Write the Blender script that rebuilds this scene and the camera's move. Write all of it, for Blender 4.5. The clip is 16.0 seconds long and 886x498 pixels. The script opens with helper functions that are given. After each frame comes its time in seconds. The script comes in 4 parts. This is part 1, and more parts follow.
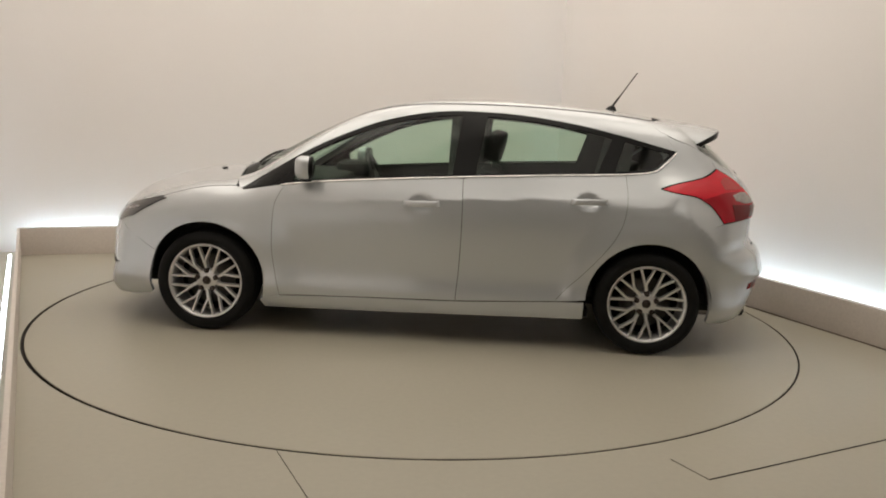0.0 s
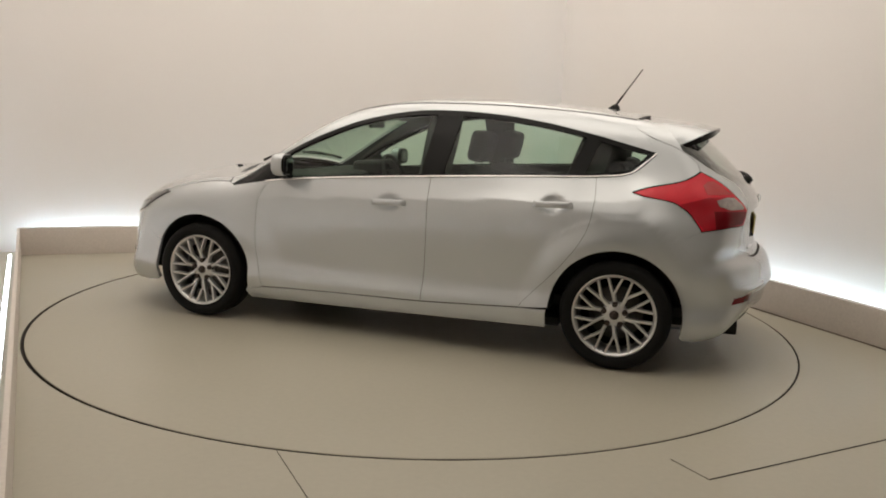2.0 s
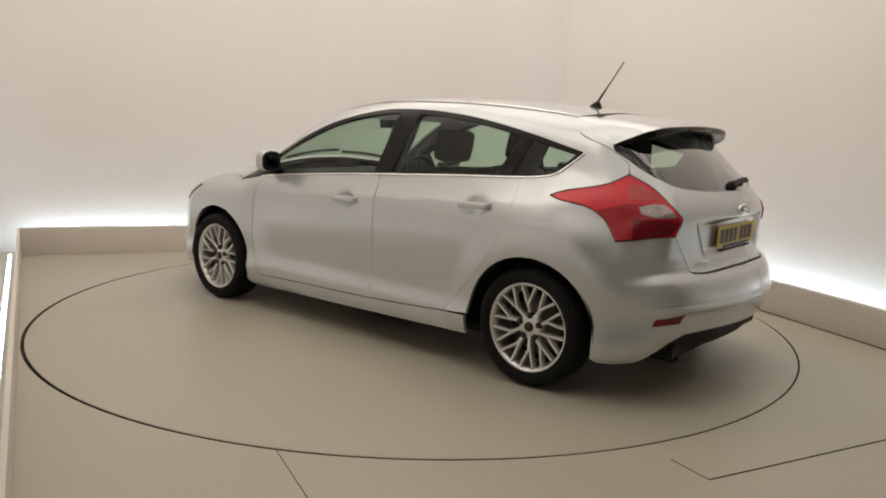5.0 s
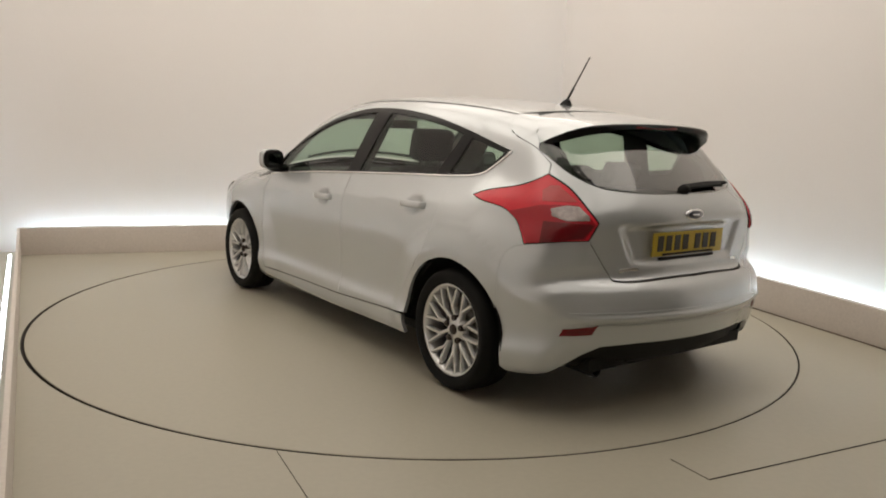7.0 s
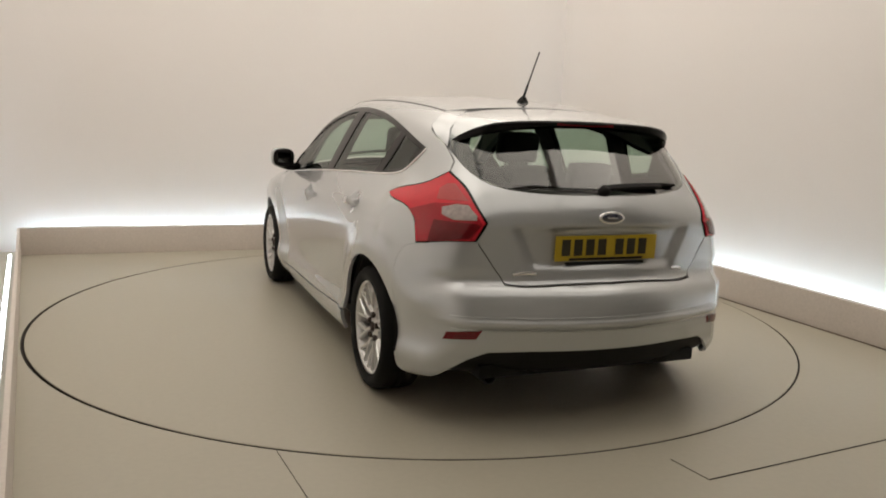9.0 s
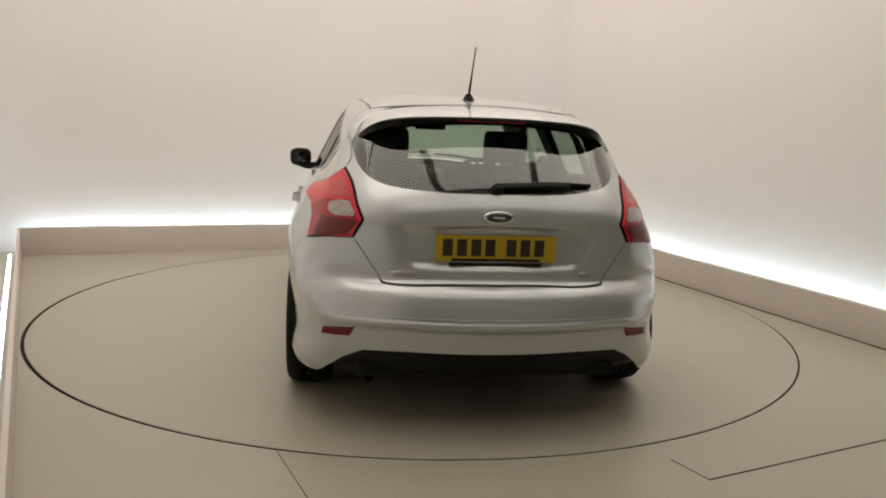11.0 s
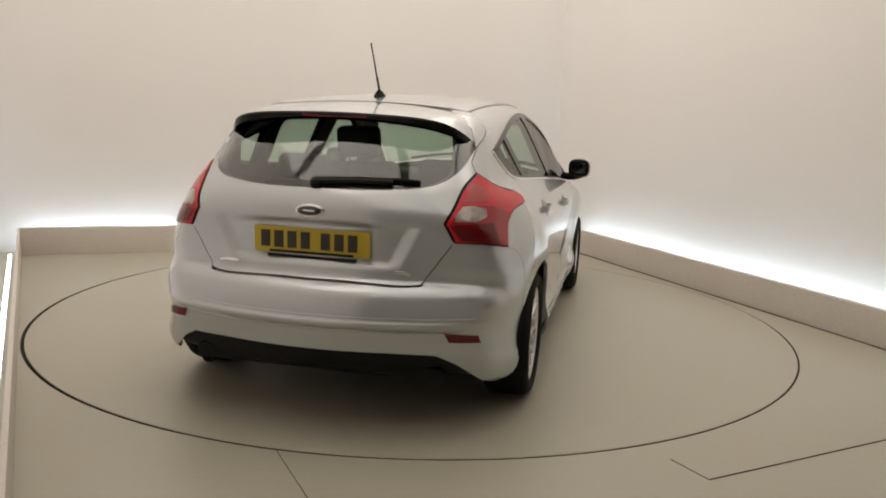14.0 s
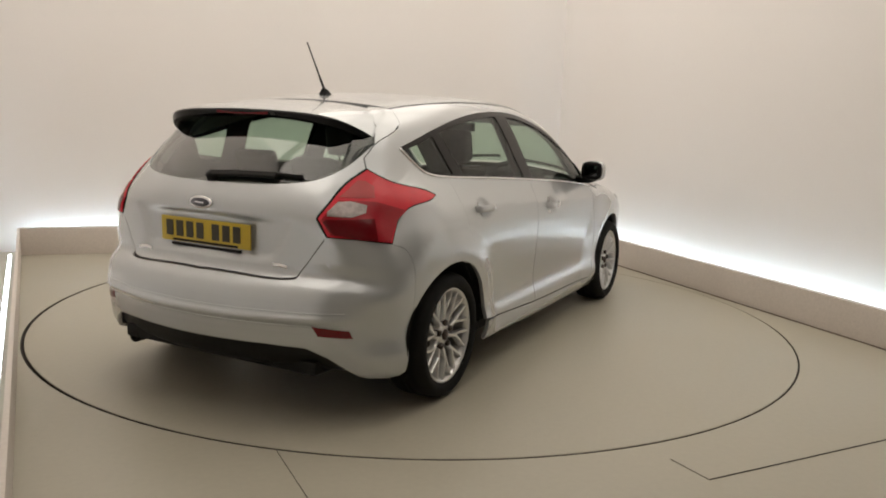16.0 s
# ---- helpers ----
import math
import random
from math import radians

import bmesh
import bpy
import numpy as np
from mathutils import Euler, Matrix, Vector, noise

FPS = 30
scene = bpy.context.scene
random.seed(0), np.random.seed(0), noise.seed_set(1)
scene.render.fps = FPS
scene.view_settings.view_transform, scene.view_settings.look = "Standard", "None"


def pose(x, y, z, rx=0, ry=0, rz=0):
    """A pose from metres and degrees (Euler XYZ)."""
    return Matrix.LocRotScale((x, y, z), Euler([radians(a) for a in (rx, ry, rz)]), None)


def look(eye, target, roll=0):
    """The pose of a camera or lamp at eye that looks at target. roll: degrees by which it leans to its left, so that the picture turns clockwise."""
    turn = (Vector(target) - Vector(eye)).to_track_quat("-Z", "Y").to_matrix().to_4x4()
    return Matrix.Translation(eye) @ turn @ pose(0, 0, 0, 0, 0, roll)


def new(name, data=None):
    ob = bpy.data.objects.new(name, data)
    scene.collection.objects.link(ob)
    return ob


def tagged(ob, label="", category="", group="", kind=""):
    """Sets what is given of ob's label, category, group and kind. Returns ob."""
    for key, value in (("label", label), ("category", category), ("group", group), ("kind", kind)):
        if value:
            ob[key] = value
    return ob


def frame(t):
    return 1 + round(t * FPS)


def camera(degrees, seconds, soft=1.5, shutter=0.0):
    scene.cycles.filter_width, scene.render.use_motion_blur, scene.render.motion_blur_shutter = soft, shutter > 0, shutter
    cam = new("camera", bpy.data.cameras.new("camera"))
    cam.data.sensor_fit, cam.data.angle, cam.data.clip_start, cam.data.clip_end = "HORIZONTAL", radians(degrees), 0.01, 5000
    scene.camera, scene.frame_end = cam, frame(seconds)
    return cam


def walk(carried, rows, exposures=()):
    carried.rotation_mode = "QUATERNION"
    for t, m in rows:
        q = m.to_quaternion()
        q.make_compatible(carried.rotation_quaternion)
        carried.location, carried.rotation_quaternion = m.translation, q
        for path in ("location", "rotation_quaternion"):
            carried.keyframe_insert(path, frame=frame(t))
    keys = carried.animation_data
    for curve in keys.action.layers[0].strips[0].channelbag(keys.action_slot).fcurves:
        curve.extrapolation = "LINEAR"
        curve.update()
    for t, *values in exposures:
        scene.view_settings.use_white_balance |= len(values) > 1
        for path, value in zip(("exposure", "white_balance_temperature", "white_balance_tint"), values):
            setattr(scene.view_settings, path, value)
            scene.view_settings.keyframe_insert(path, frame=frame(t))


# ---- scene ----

cam = camera(59.12, 16.0, soft=1.9)
EYE = Vector((0.0, -5.364, 1.3187))
PAN, TILT = radians(1.781), radians(-9.288)
AIM = EYE + Vector((math.sin(PAN) * math.cos(TILT), math.cos(PAN) * math.cos(TILT), math.sin(TILT)))
walk(cam, [(0.0, look(EYE, AIM, 2.229)), (16.0, look(EYE, AIM, 2.229))])

# ---- world and exposure ----
world = bpy.data.worlds.new("world")
scene.world = world
world.use_nodes = True
world.node_tree.nodes["Background"].inputs[0].default_value = (0.9, 0.85, 0.8, 1)
world.node_tree.nodes["Background"].inputs[1].default_value = 0.02
scene.view_settings.exposure = 0.0
CEILING_POWER = 1.0
LED_POWER = 1.0


# ---- materials ----
def material(name, color, rough=0.5, metal=0.0, grain=60.0, vary=0.08, bump=0.0, blotch=3.0, coat=0.0, coords="Object", **more):
    """A principled surface with fine grain, broad blotches and fine relief."""
    m = bpy.data.materials.new(name)
    m.use_nodes = True
    nt = m.node_tree
    n, l = nt.nodes, nt.links
    p = n["Principled BSDF"]
    p.inputs["Metallic"].default_value = metal
    p.inputs["Coat Weight"].default_value = coat
    p.inputs["Coat Roughness"].default_value = 0.04
    for key, value in more.items():
        p.inputs[key.replace("_", " ")].default_value = value
    tc = n.new("ShaderNodeTexCoord")
    fine, broad = n.new("ShaderNodeTexNoise"), n.new("ShaderNodeTexNoise")
    fine.inputs["Scale"].default_value, broad.inputs["Scale"].default_value = grain, blotch
    broad.inputs["Detail"].default_value = 4
    l.new(tc.outputs[coords], fine.inputs[0]), l.new(tc.outputs[coords], broad.inputs[0])
    mix = n.new("ShaderNodeMath")
    mix.operation = "ADD"
    l.new(fine.outputs[0], mix.inputs[0]), l.new(broad.outputs[0], mix.inputs[1])
    ramp = n.new("ShaderNodeMapRange")
    ramp.inputs[1].default_value, ramp.inputs[2].default_value = 0.0, 2.0
    ramp.inputs[3].default_value, ramp.inputs[4].default_value = 1 - 2.4 * vary, 1 + 2.4 * vary
    l.new(mix.outputs[0], ramp.inputs[0])
    mul = n.new("ShaderNodeVectorMath")
    mul.operation = "SCALE"
    mul.inputs[0].default_value = color
    l.new(ramp.outputs[0], mul.inputs["Scale"])
    l.new(mul.outputs[0], p.inputs["Base Color"])
    rr = n.new("ShaderNodeMapRange")
    rr.inputs[1].default_value, rr.inputs[2].default_value = 0.0, 1.0
    rr.inputs[3].default_value, rr.inputs[4].default_value = rough * 0.75, min(1, rough * 1.25)
    l.new(broad.outputs[0], rr.inputs[0])
    l.new(rr.outputs[0], p.inputs["Roughness"])
    if bump:
        b = n.new("ShaderNodeBump")
        b.inputs["Strength"].default_value, b.inputs["Distance"].default_value = bump, 0.002
        l.new(fine.outputs[0], b.inputs["Height"])
        l.new(b.outputs[0], p.inputs["Normal"])
    return m


def paint_material(name, color, rough, metal):
    """Clear-coated metallic paint, even but for a very broad drift of tone."""
    m = bpy.data.materials.new(name)
    m.use_nodes = True
    n, l = m.node_tree.nodes, m.node_tree.links
    p = n["Principled BSDF"]
    p.inputs["Roughness"].default_value, p.inputs["Metallic"].default_value = rough, metal
    p.inputs["Coat Weight"].default_value, p.inputs["Coat Roughness"].default_value, p.inputs["Coat IOR"].default_value = 0.8, 0.03, 1.5
    tc, tex, mix = n.new("ShaderNodeTexCoord"), n.new("ShaderNodeTexNoise"), n.new("ShaderNodeMix")
    tex.inputs["Scale"].default_value, tex.inputs["Detail"].default_value = 1.3, 0.0
    mix.data_type = "RGBA"
    mix.inputs[6].default_value = (*[c * 0.97 for c in color], 1)
    mix.inputs[7].default_value = (*[c * 1.03 for c in color], 1)
    l.new(tc.outputs["Object"], tex.inputs[0]), l.new(tex.outputs[0], mix.inputs[0]), l.new(mix.outputs[2], p.inputs["Base Color"])
    return m


def pane_material(name, tint, gloss=1.0, fall=4.0):
    """A thin pane: clear tint with mirror gloss by Fresnel."""
    m = bpy.data.materials.new(name)
    m.use_nodes = True
    nt = m.node_tree
    n, l = nt.nodes, nt.links
    n.clear()
    out, mix = n.new("ShaderNodeOutputMaterial"), n.new("ShaderNodeMixShader")
    clear, shine, face = n.new("ShaderNodeBsdfTransparent"), n.new("ShaderNodeBsdfGlossy"), n.new("ShaderNodeLayerWeight")
    power, fr = n.new("ShaderNodeMath"), n.new("ShaderNodeMapRange")
    clear.inputs[0].default_value = (*tint, 1)
    shine.inputs[0].default_value = (gloss, gloss, gloss, 1)
    shine.inputs["Roughness"].default_value = 0.015
    face.inputs[0].default_value = 0.5
    power.operation = "POWER"
    power.inputs[1].default_value = fall
    fr.inputs[3].default_value, fr.inputs[4].default_value = 0.05, 0.95
    l.new(face.outputs["Facing"], power.inputs[0]), l.new(power.outputs[0], fr.inputs[0])
    l.new(fr.outputs[0], mix.inputs[0]), l.new(clear.outputs[0], mix.inputs[1]), l.new(shine.outputs[0], mix.inputs[2])
    l.new(mix.outputs[0], out.inputs[0])
    return m


def lens_material(name, color, ribs=190.0):
    """A moulded lamp lens: fine upright ribs under a polished face."""
    m = bpy.data.materials.new(name)
    m.use_nodes = True
    n, l = m.node_tree.nodes, m.node_tree.links
    p = n["Principled BSDF"]
    p.inputs["Roughness"].default_value, p.inputs["Specular IOR Level"].default_value = 0.25, 0.4
    p.inputs["Coat Weight"].default_value, p.inputs["Coat Roughness"].default_value = 0.25, 0.03
    tc, wave, tex, mix = n.new("ShaderNodeTexCoord"), n.new("ShaderNodeTexWave"), n.new("ShaderNodeTexNoise"), n.new("ShaderNodeMix")
    wave.bands_direction = "Z"
    wave.inputs["Scale"].default_value, wave.inputs["Distortion"].default_value = ribs / 3.0, 0.3
    tex.inputs["Scale"].default_value, tex.inputs["Detail"].default_value = 11.0, 3.0
    l.new(tc.outputs["Object"], wave.inputs[0]), l.new(tc.outputs["Object"], tex.inputs[0])
    mul = n.new("ShaderNodeMath")
    mul.operation = "MULTIPLY"
    l.new(wave.outputs["Fac"], mul.inputs[0]), l.new(tex.outputs[0], mul.inputs[1])
    mix.data_type = "RGBA"
    mix.inputs[6].default_value = (*[c * 0.85 for c in color], 1)
    mix.inputs[7].default_value = (*[min(1, c * 1.35) for c in color], 1)
    l.new(mul.outputs[0], mix.inputs[0]), l.new(mix.outputs[2], p.inputs["Base Color"])
    b = n.new("ShaderNodeBump")
    b.inputs["Strength"].default_value, b.inputs["Distance"].default_value = 0.2, 0.001
    l.new(wave.outputs["Fac"], b.inputs["Height"]), l.new(b.outputs[0], p.inputs["Normal"])
    return m


def glow(name, color, strength):
    m = bpy.data.materials.new(name)
    m.use_nodes = True
    n = m.node_tree.nodes
    n.clear()
    e, out = n.new("ShaderNodeEmission"), n.new("ShaderNodeOutputMaterial")
    e.inputs[0].default_value, e.inputs[1].default_value = (*color, 1), strength
    m.node_tree.links.new(e.outputs[0], out.inputs[0])
    return m


WALL = material("wall_paint", (0.815, 0.785, 0.768), 0.75, grain=140, vary=0.02, bump=0.08, blotch=0.6)
FLOOR = material("floor_coating", (0.40, 0.374, 0.302), 0.38, grain=35, vary=0.04, blotch=1.1)
KERB = material("kerb_paint", (0.62, 0.56, 0.51), 0.55, grain=60, vary=0.09, bump=0.06, blotch=1.6)
SEAM = material("dark_seam", (0.03, 0.025, 0.02), 0.9)
# for hall walls out of view, kept pale to bounce light onto the car
HALL = material("hall_bounce_paint", (0.62, 0.60, 0.56), 0.8, grain=120, vary=0.04)
CEIL = material("ceiling_board", (0.7, 0.67, 0.63), 0.8, vary=0.03)
LED = glow("cool_led", (0.68, 0.87, 1.0), 37 * LED_POWER)
LED_LOW = glow("dim_cool_led", (0.86, 0.94, 1.0), 12 * LED_POWER)
PANEL = glow("warm_panel", (1.0, 0.905, 0.785), 2.12 * CEILING_POWER)
PANEL_DIM = glow("dim_warm_panel", (1.0, 0.905, 0.785), 1.0 * CEILING_POWER)
PAINT = paint_material("silver_paint", (0.56, 0.58, 0.60), 0.27, 0.5)
BLACK = material("black_gloss_trim", (0.006, 0.006, 0.006), 0.2, vary=0.1, Specular_IOR_Level=0.18)
PLASTIC = material("dark_plastic", (0.008, 0.0078, 0.0075), 0.6, grain=300, vary=0.15, bump=0.2, Specular_IOR_Level=0.22)
RUBBER = material("tyre_rubber", (0.006, 0.0058, 0.0055), 0.8, grain=200, vary=0.2, bump=0.25, Specular_IOR_Level=0.25)
ALLOY = material("silver_alloy", (0.72, 0.72, 0.72), 0.30, 0.75, grain=300, vary=0.03)
CHROME = material("chrome", (0.82, 0.82, 0.82), 0.08, 1.0, vary=0.02)
# brake steel coloured darker, for the shade in the gaps between the spokes
DISC = material("shaded_disc_steel", (0.11, 0.105, 0.10), 0.45, 0.8, vary=0.15)
NUT = material("browned_steel", (0.045, 0.032, 0.028), 0.45, 0.5, vary=0.15)
STEEL = material("brake_steel", (0.30, 0.29, 0.28), 0.4, 0.9, vary=0.1)
CLOTH = material("charcoal_seat_cloth", (0.018, 0.018, 0.018), 0.9, grain=400, vary=0.2, bump=0.3)
TRIM = material("interior_trim", (0.013, 0.0125, 0.0125), 0.75, grain=300, vary=0.12, bump=0.15)
LINING = material("pale_headlining", (0.42, 0.41, 0.39), 0.9, grain=300, vary=0.05)
RED = lens_material("red_lens", (0.68, 0.016, 0.034))
REDLOW = lens_material("deep_red_lens", (0.36, 0.007, 0.017))
DARKRED = material("dark_red_lens", (0.14, 0.004, 0.008), 0.12, vary=0.12)
PINK = lens_material("frosted_red_lens", (0.50, 0.055, 0.06), 260.0)
CLEARLENS = material("clear_lens", (0.36, 0.30, 0.29), 0.12, 0.3, grain=55, vary=0.3, bump=0.6, coat=1.0, blotch=18)
SEALANT = material("brown_sealant", (0.13, 0.10, 0.075), 0.8, grain=40, vary=0.3, bump=0.3)
HEADLENS = material("smoked_headlamp", (0.022, 0.022, 0.025), 0.1, 0.2, grain=20, vary=0.5, coat=1.0, blotch=12)
PLATE_INK = material("plate_ink", (0.03, 0.024, 0.008), 0.5, vary=0.1)
YELLOW = material("yellow_plate", (0.52, 0.37, 0.02), 0.4, vary=0.04)
BLUE = material("dark_blue_badge", (0.012, 0.018, 0.05), 0.15, vary=0.05, coat=1.0)
GLASS = pane_material("tinted_glass", (0.70, 0.83, 0.74), gloss=0.55)
REARGLASS = pane_material("privacy_glass", (0.58, 0.68, 0.61), fall=2.5)


# ---- mesh helpers ----
def mesh_object(name, verts, faces, mat, parent=None, label="", smooth=True, normals=None):
    me = bpy.data.meshes.new(name)
    me.from_pydata([tuple(map(float, v)) for v in verts], [], faces)
    me.materials.append(mat)
    me.update()
    if smooth:
        me.polygons.foreach_set("use_smooth", [True] * len(me.polygons))
    if normals is not None:
        me.normals_split_custom_set_from_vertices([tuple(map(float, q)) for q in normals])
    ob = new(name, me)
    if parent:
        ob.parent = parent
    if label:
        tagged(ob, label)
    return ob


def part(name, bm, mat, parent=None, label="", smooth=True):
    me = bpy.data.meshes.new(name)
    bm.normal_update()
    bm.to_mesh(me)
    bm.free()
    me.materials.append(mat)
    if smooth:
        me.polygons.foreach_set("use_smooth", [True] * len(me.polygons))
        me.set_sharp_from_angle(angle=radians(38))
    ob = new(name, me)
    if parent:
        ob.parent = parent
    if label:
        tagged(ob, label)
    return ob


def block(size, at=(0, 0, 0), bevel=0.0, m=None, seg=2):
    bm = bmesh.new()
    bmesh.ops.create_cube(bm, size=1, matrix=Matrix.Translation(at) @ Matrix.Diagonal((*size, 1)))
    if bevel:
        bmesh.ops.bevel(bm, geom=bm.edges[:], offset=bevel, segments=seg, profile=0.7, affect="EDGES")
    if m:
        bmesh.ops.transform(bm, matrix=m, verts=bm.verts[:])
    return bm


def lathe(profile, n=48, axis="Y"):
    """Turn (radius, along) pairs about the axis."""
    verts, faces = [], []
    for i in range(n):
        a = 2 * math.pi * i / n
        for r, h in profile:
            verts.append((r * math.cos(a), h, r * math.sin(a)) if axis == "Y" else (r * math.cos(a), r * math.sin(a), h))
    k = len(profile)
    for i in range(n):
        j = (i + 1) % n
        for q in range(k - 1):
            faces.append((i * k + q, j * k + q, j * k + q + 1, i * k + q + 1))
    return verts, faces


def tube(path, radius, n=8, taper=None):
    """A round bar along a path; taper: radius factors along it."""
    verts, faces = [], []
    path = [Vector(p) for p in path]
    for i, p in enumerate(path):
        d = (path[min(i + 1, len(path) - 1)] - path[max(i - 1, 0)]).normalized()
        a = d.orthogonal().normalized() if abs(d.z) > 0.9 else d.cross(Vector((0, 0, 1))).normalized()
        b = d.cross(a)
        r = radius * (taper[i] if taper else 1)
        for k in range(n):
            t = 2 * math.pi * k / n
            verts.append(p + r * (math.cos(t) * a + math.sin(t) * b))
    for i in range(len(path) - 1):
        for k in range(n):
            j = (k + 1) % n
            faces.append((i * n + k, i * n + j, (i + 1) * n + j, (i + 1) * n + k))
    faces += [tuple(range(n))[::-1], tuple(range((len(path) - 1) * n, len(path) * n))]
    return verts, faces


# ---- the showroom booth ----
AXIS_U = Vector((math.cos(radians(20.4)), math.sin(radians(20.4)), 0))
CORNER = Vector((1.44, 3.39, 0))
BACK_END = Vector((-3.53, 1.565, 0))
RIGHT_END = Vector((3.69, -2.60, 0))
LEFT_END = Vector((-0.62, -4.33, 0))
RING = 2.464
RING_AT = (0.008, 0.0)


def slab(name, a, b, thick, z0, z1, mat, outward, label="", bevel=0.0, kind="structure"):
    """An upright slab whose inner face runs from a to b; it grows by thick towards outward."""
    d = (b - a).normalized()
    out = Vector((d.y, -d.x, 0))
    if out.dot(outward) < 0:
        out = -out
    m = Matrix(((d.x, out.x, 0, a.x), (d.y, out.y, 0, a.y), (0, 0, 1, 0), (0, 0, 0, 1)))
    long = (b - a).length
    bm = block((long, thick, z1 - z0), (long / 2, thick / 2, (z0 + z1) / 2), bevel)
    bmesh.ops.transform(bm, matrix=m, verts=bm.verts[:])
    bmesh.ops.recalc_face_normals(bm, faces=bm.faces[:])
    return tagged(part(name, bm, mat), label, name.split("_")[0], kind=kind)


def booth():
    # floor with a round pit for the turntable
    n = 128
    off = (RING_AT[0] - 0.005, RING_AT[1] - 0.003)  # the pit is a little off centre, so that its gap is uneven
    verts = [(RING * math.cos(2 * math.pi * i / n) + off[0], RING * math.sin(2 * math.pi * i / n) + off[1], 0) for i in range(n)]
    verts += [(14 * math.cos(2 * math.pi * i / n), 14 * math.sin(2 * math.pi * i / n), 0) for i in range(n)]
    verts += [(RING * math.cos(2 * math.pi * i / n) + off[0], RING * math.sin(2 * math.pi * i / n) + off[1], -0.12) for i in range(n)]
    faces = []
    for i in range(n):
        j = (i + 1) % n
        faces += [(i, n + i, n + j, j), (2 * n + i, i, j, 2 * n + j)]
    faces.append(tuple(range(2 * n, 3 * n)))
    floor = mesh_object("floor", verts, faces, FLOOR, smooth=False)
    tagged(floor, "smooth beige-grey coated showroom floor", "floor", kind="structure")

    # joints of the floor plates round the turntable
    def joint(a, b, w=0.007):
        a, b = Vector((*a, 0.0)), Vector((*b, 0.0))
        d = (b - a).normalized()
        s = Vector((-d.y, d.x, 0)) * w / 2
        bm = bmesh.new()
        lo = [bm.verts.new(p + Vector((0, 0, 0.0005))) for p in (a - s, b - s, b + s, a + s)]
        hi = [bm.verts.new(p + Vector((0, 0, 0.0025))) for p in (a - s, b - s, b + s, a + s)]
        bm.faces.new(hi)
        for i in range(4):
            bm.faces.new((lo[i], lo[(i + 1) % 4], hi[(i + 1) % 4], hi[i]))
        tagged(part("floor_joint", bm, SEAM, smooth=False), "thin dark joint between floor plates", "joint", kind="structure")

    joint((-0.54, -2.412), (-0.22, -3.10), 0.0022)
    joint((1.05, -2.40), (1.142, -2.577), 0.0022)
    joint((1.142, -2.577), (3.4, -1.53), 0.0055)

    v = Vector((0.352, -0.936, 0))
    back_out, right_out = Vector((-0.342, 0.94, 0)), Vector((0.936, 0.352, 0))
    left_out = Vector((-0.9, -0.43, 0))
    slab("kerb_back", BACK_END, CORNER, 0.05, 0, 0.245, KERB, back_out, "low beige painted kerb along the back wall", 0.004)
    slab("kerb_right", CORNER + right_out * 0.002, RIGHT_END, 0.05, 0, 0.245, KERB, right_out, "low beige painted kerb along the side wall", 0.004)
    slab("kerb_left", BACK_END - left_out * 0.002, LEFT_END, 0.022, 0, 0.245, KERB, left_out, "low beige painted kerb at the open side", 0.004)
    d = (RIGHT_END - CORNER).normalized()
    rng = random.Random(5)
    path = [CORNER + d * (0.02 + 0.16 * i) - right_out * (0.002 + 0.007 * rng.random()) + Vector((0, 0, 0.002)) for i in range(40)]
    bead_v, bead_f = tube([p for p in path if (p - CORNER).length < (RIGHT_END - CORNER).length], 0.007, 6)
    tagged(mesh_object("kerb_sealant", bead_v, bead_f, SEALANT), "uneven brown sealant bead along the foot of the kerb", "sealant", kind="structure")
    gap = 0.20
    far = CORNER + back_out * gap + right_out * gap
    wall_left = BACK_END + back_out * gap - AXIS_U * 6
    slab("wall_back", wall_left, far, 0.15, 0, 4.2, WALL, back_out, "smooth off-white plaster wall washed by hidden lights")
    slab("wall_right", far + right_out * 0.0, RIGHT_END + right_out * gap, 0.15, 0, 4.2, WALL, right_out, "smooth off-white plaster wall washed by hidden lights")
    behind = RIGHT_END + right_out * gap
    back_left = wall_left + v * 11.5
    hall_a = behind + right_out * 4.5
    hall_b = hall_a + v * 5.5
    # unseen hall walls, added as reflectors for the near side of the car
    slab("wall_hall_end", behind + right_out * 0.16, hall_a, 0.15, 0, 4.2, HALL, -v, "plain grey hall wall out of view, added to bounce light")
    slab("wall_hall", hall_a, hall_b, 0.15, 0, 4.2, HALL, right_out, "plain grey hall wall out of view, added to bounce light")
    slab("wall_behind", hall_b, back_left, 0.15, 0, 4.2, WALL, v, "plain off-white wall behind the viewer")
    slab("wall_outer", back_left, wall_left, 0.15, 0, 4.2, WALL, -right_out, "plain off-white outer wall")
    side_a, side_b = BACK_END + left_out * 0.24 + back_out * gap, LEFT_END + left_out * 0.24
    slab("wall_left", side_a, side_b, 0.12, 0, 4.2, WALL, left_out, "smooth off-white wall beside the kerb")
    # ceiling
    bm = block((24, 24, 0.12), (0, 0, 4.26))
    tagged(part("ceiling", bm, CEIL, smooth=False), "pale ceiling board above the booth", "ceiling", kind="structure")

    def led(a, b, mat=LED):
        d = (b - a).normalized()
        m = Matrix(((d.x, -d.y, 0, a.x), (d.y, d.x, 0, a.y), (0, 0, 1, 0), (0, 0, 0, 1)))
        root = new("led_strip")
        long = (b - a).length
        ch = block((long, 0.03, 0.012), (long / 2, 0, 0.04), 0)
        bmesh.ops.transform(ch, matrix=m, verts=ch.verts[:])
        part("channel", ch, ALLOY, root, smooth=False)
        tb = block((long, 0.022, 0.012), (long / 2, 0, 0.055), 0.003)
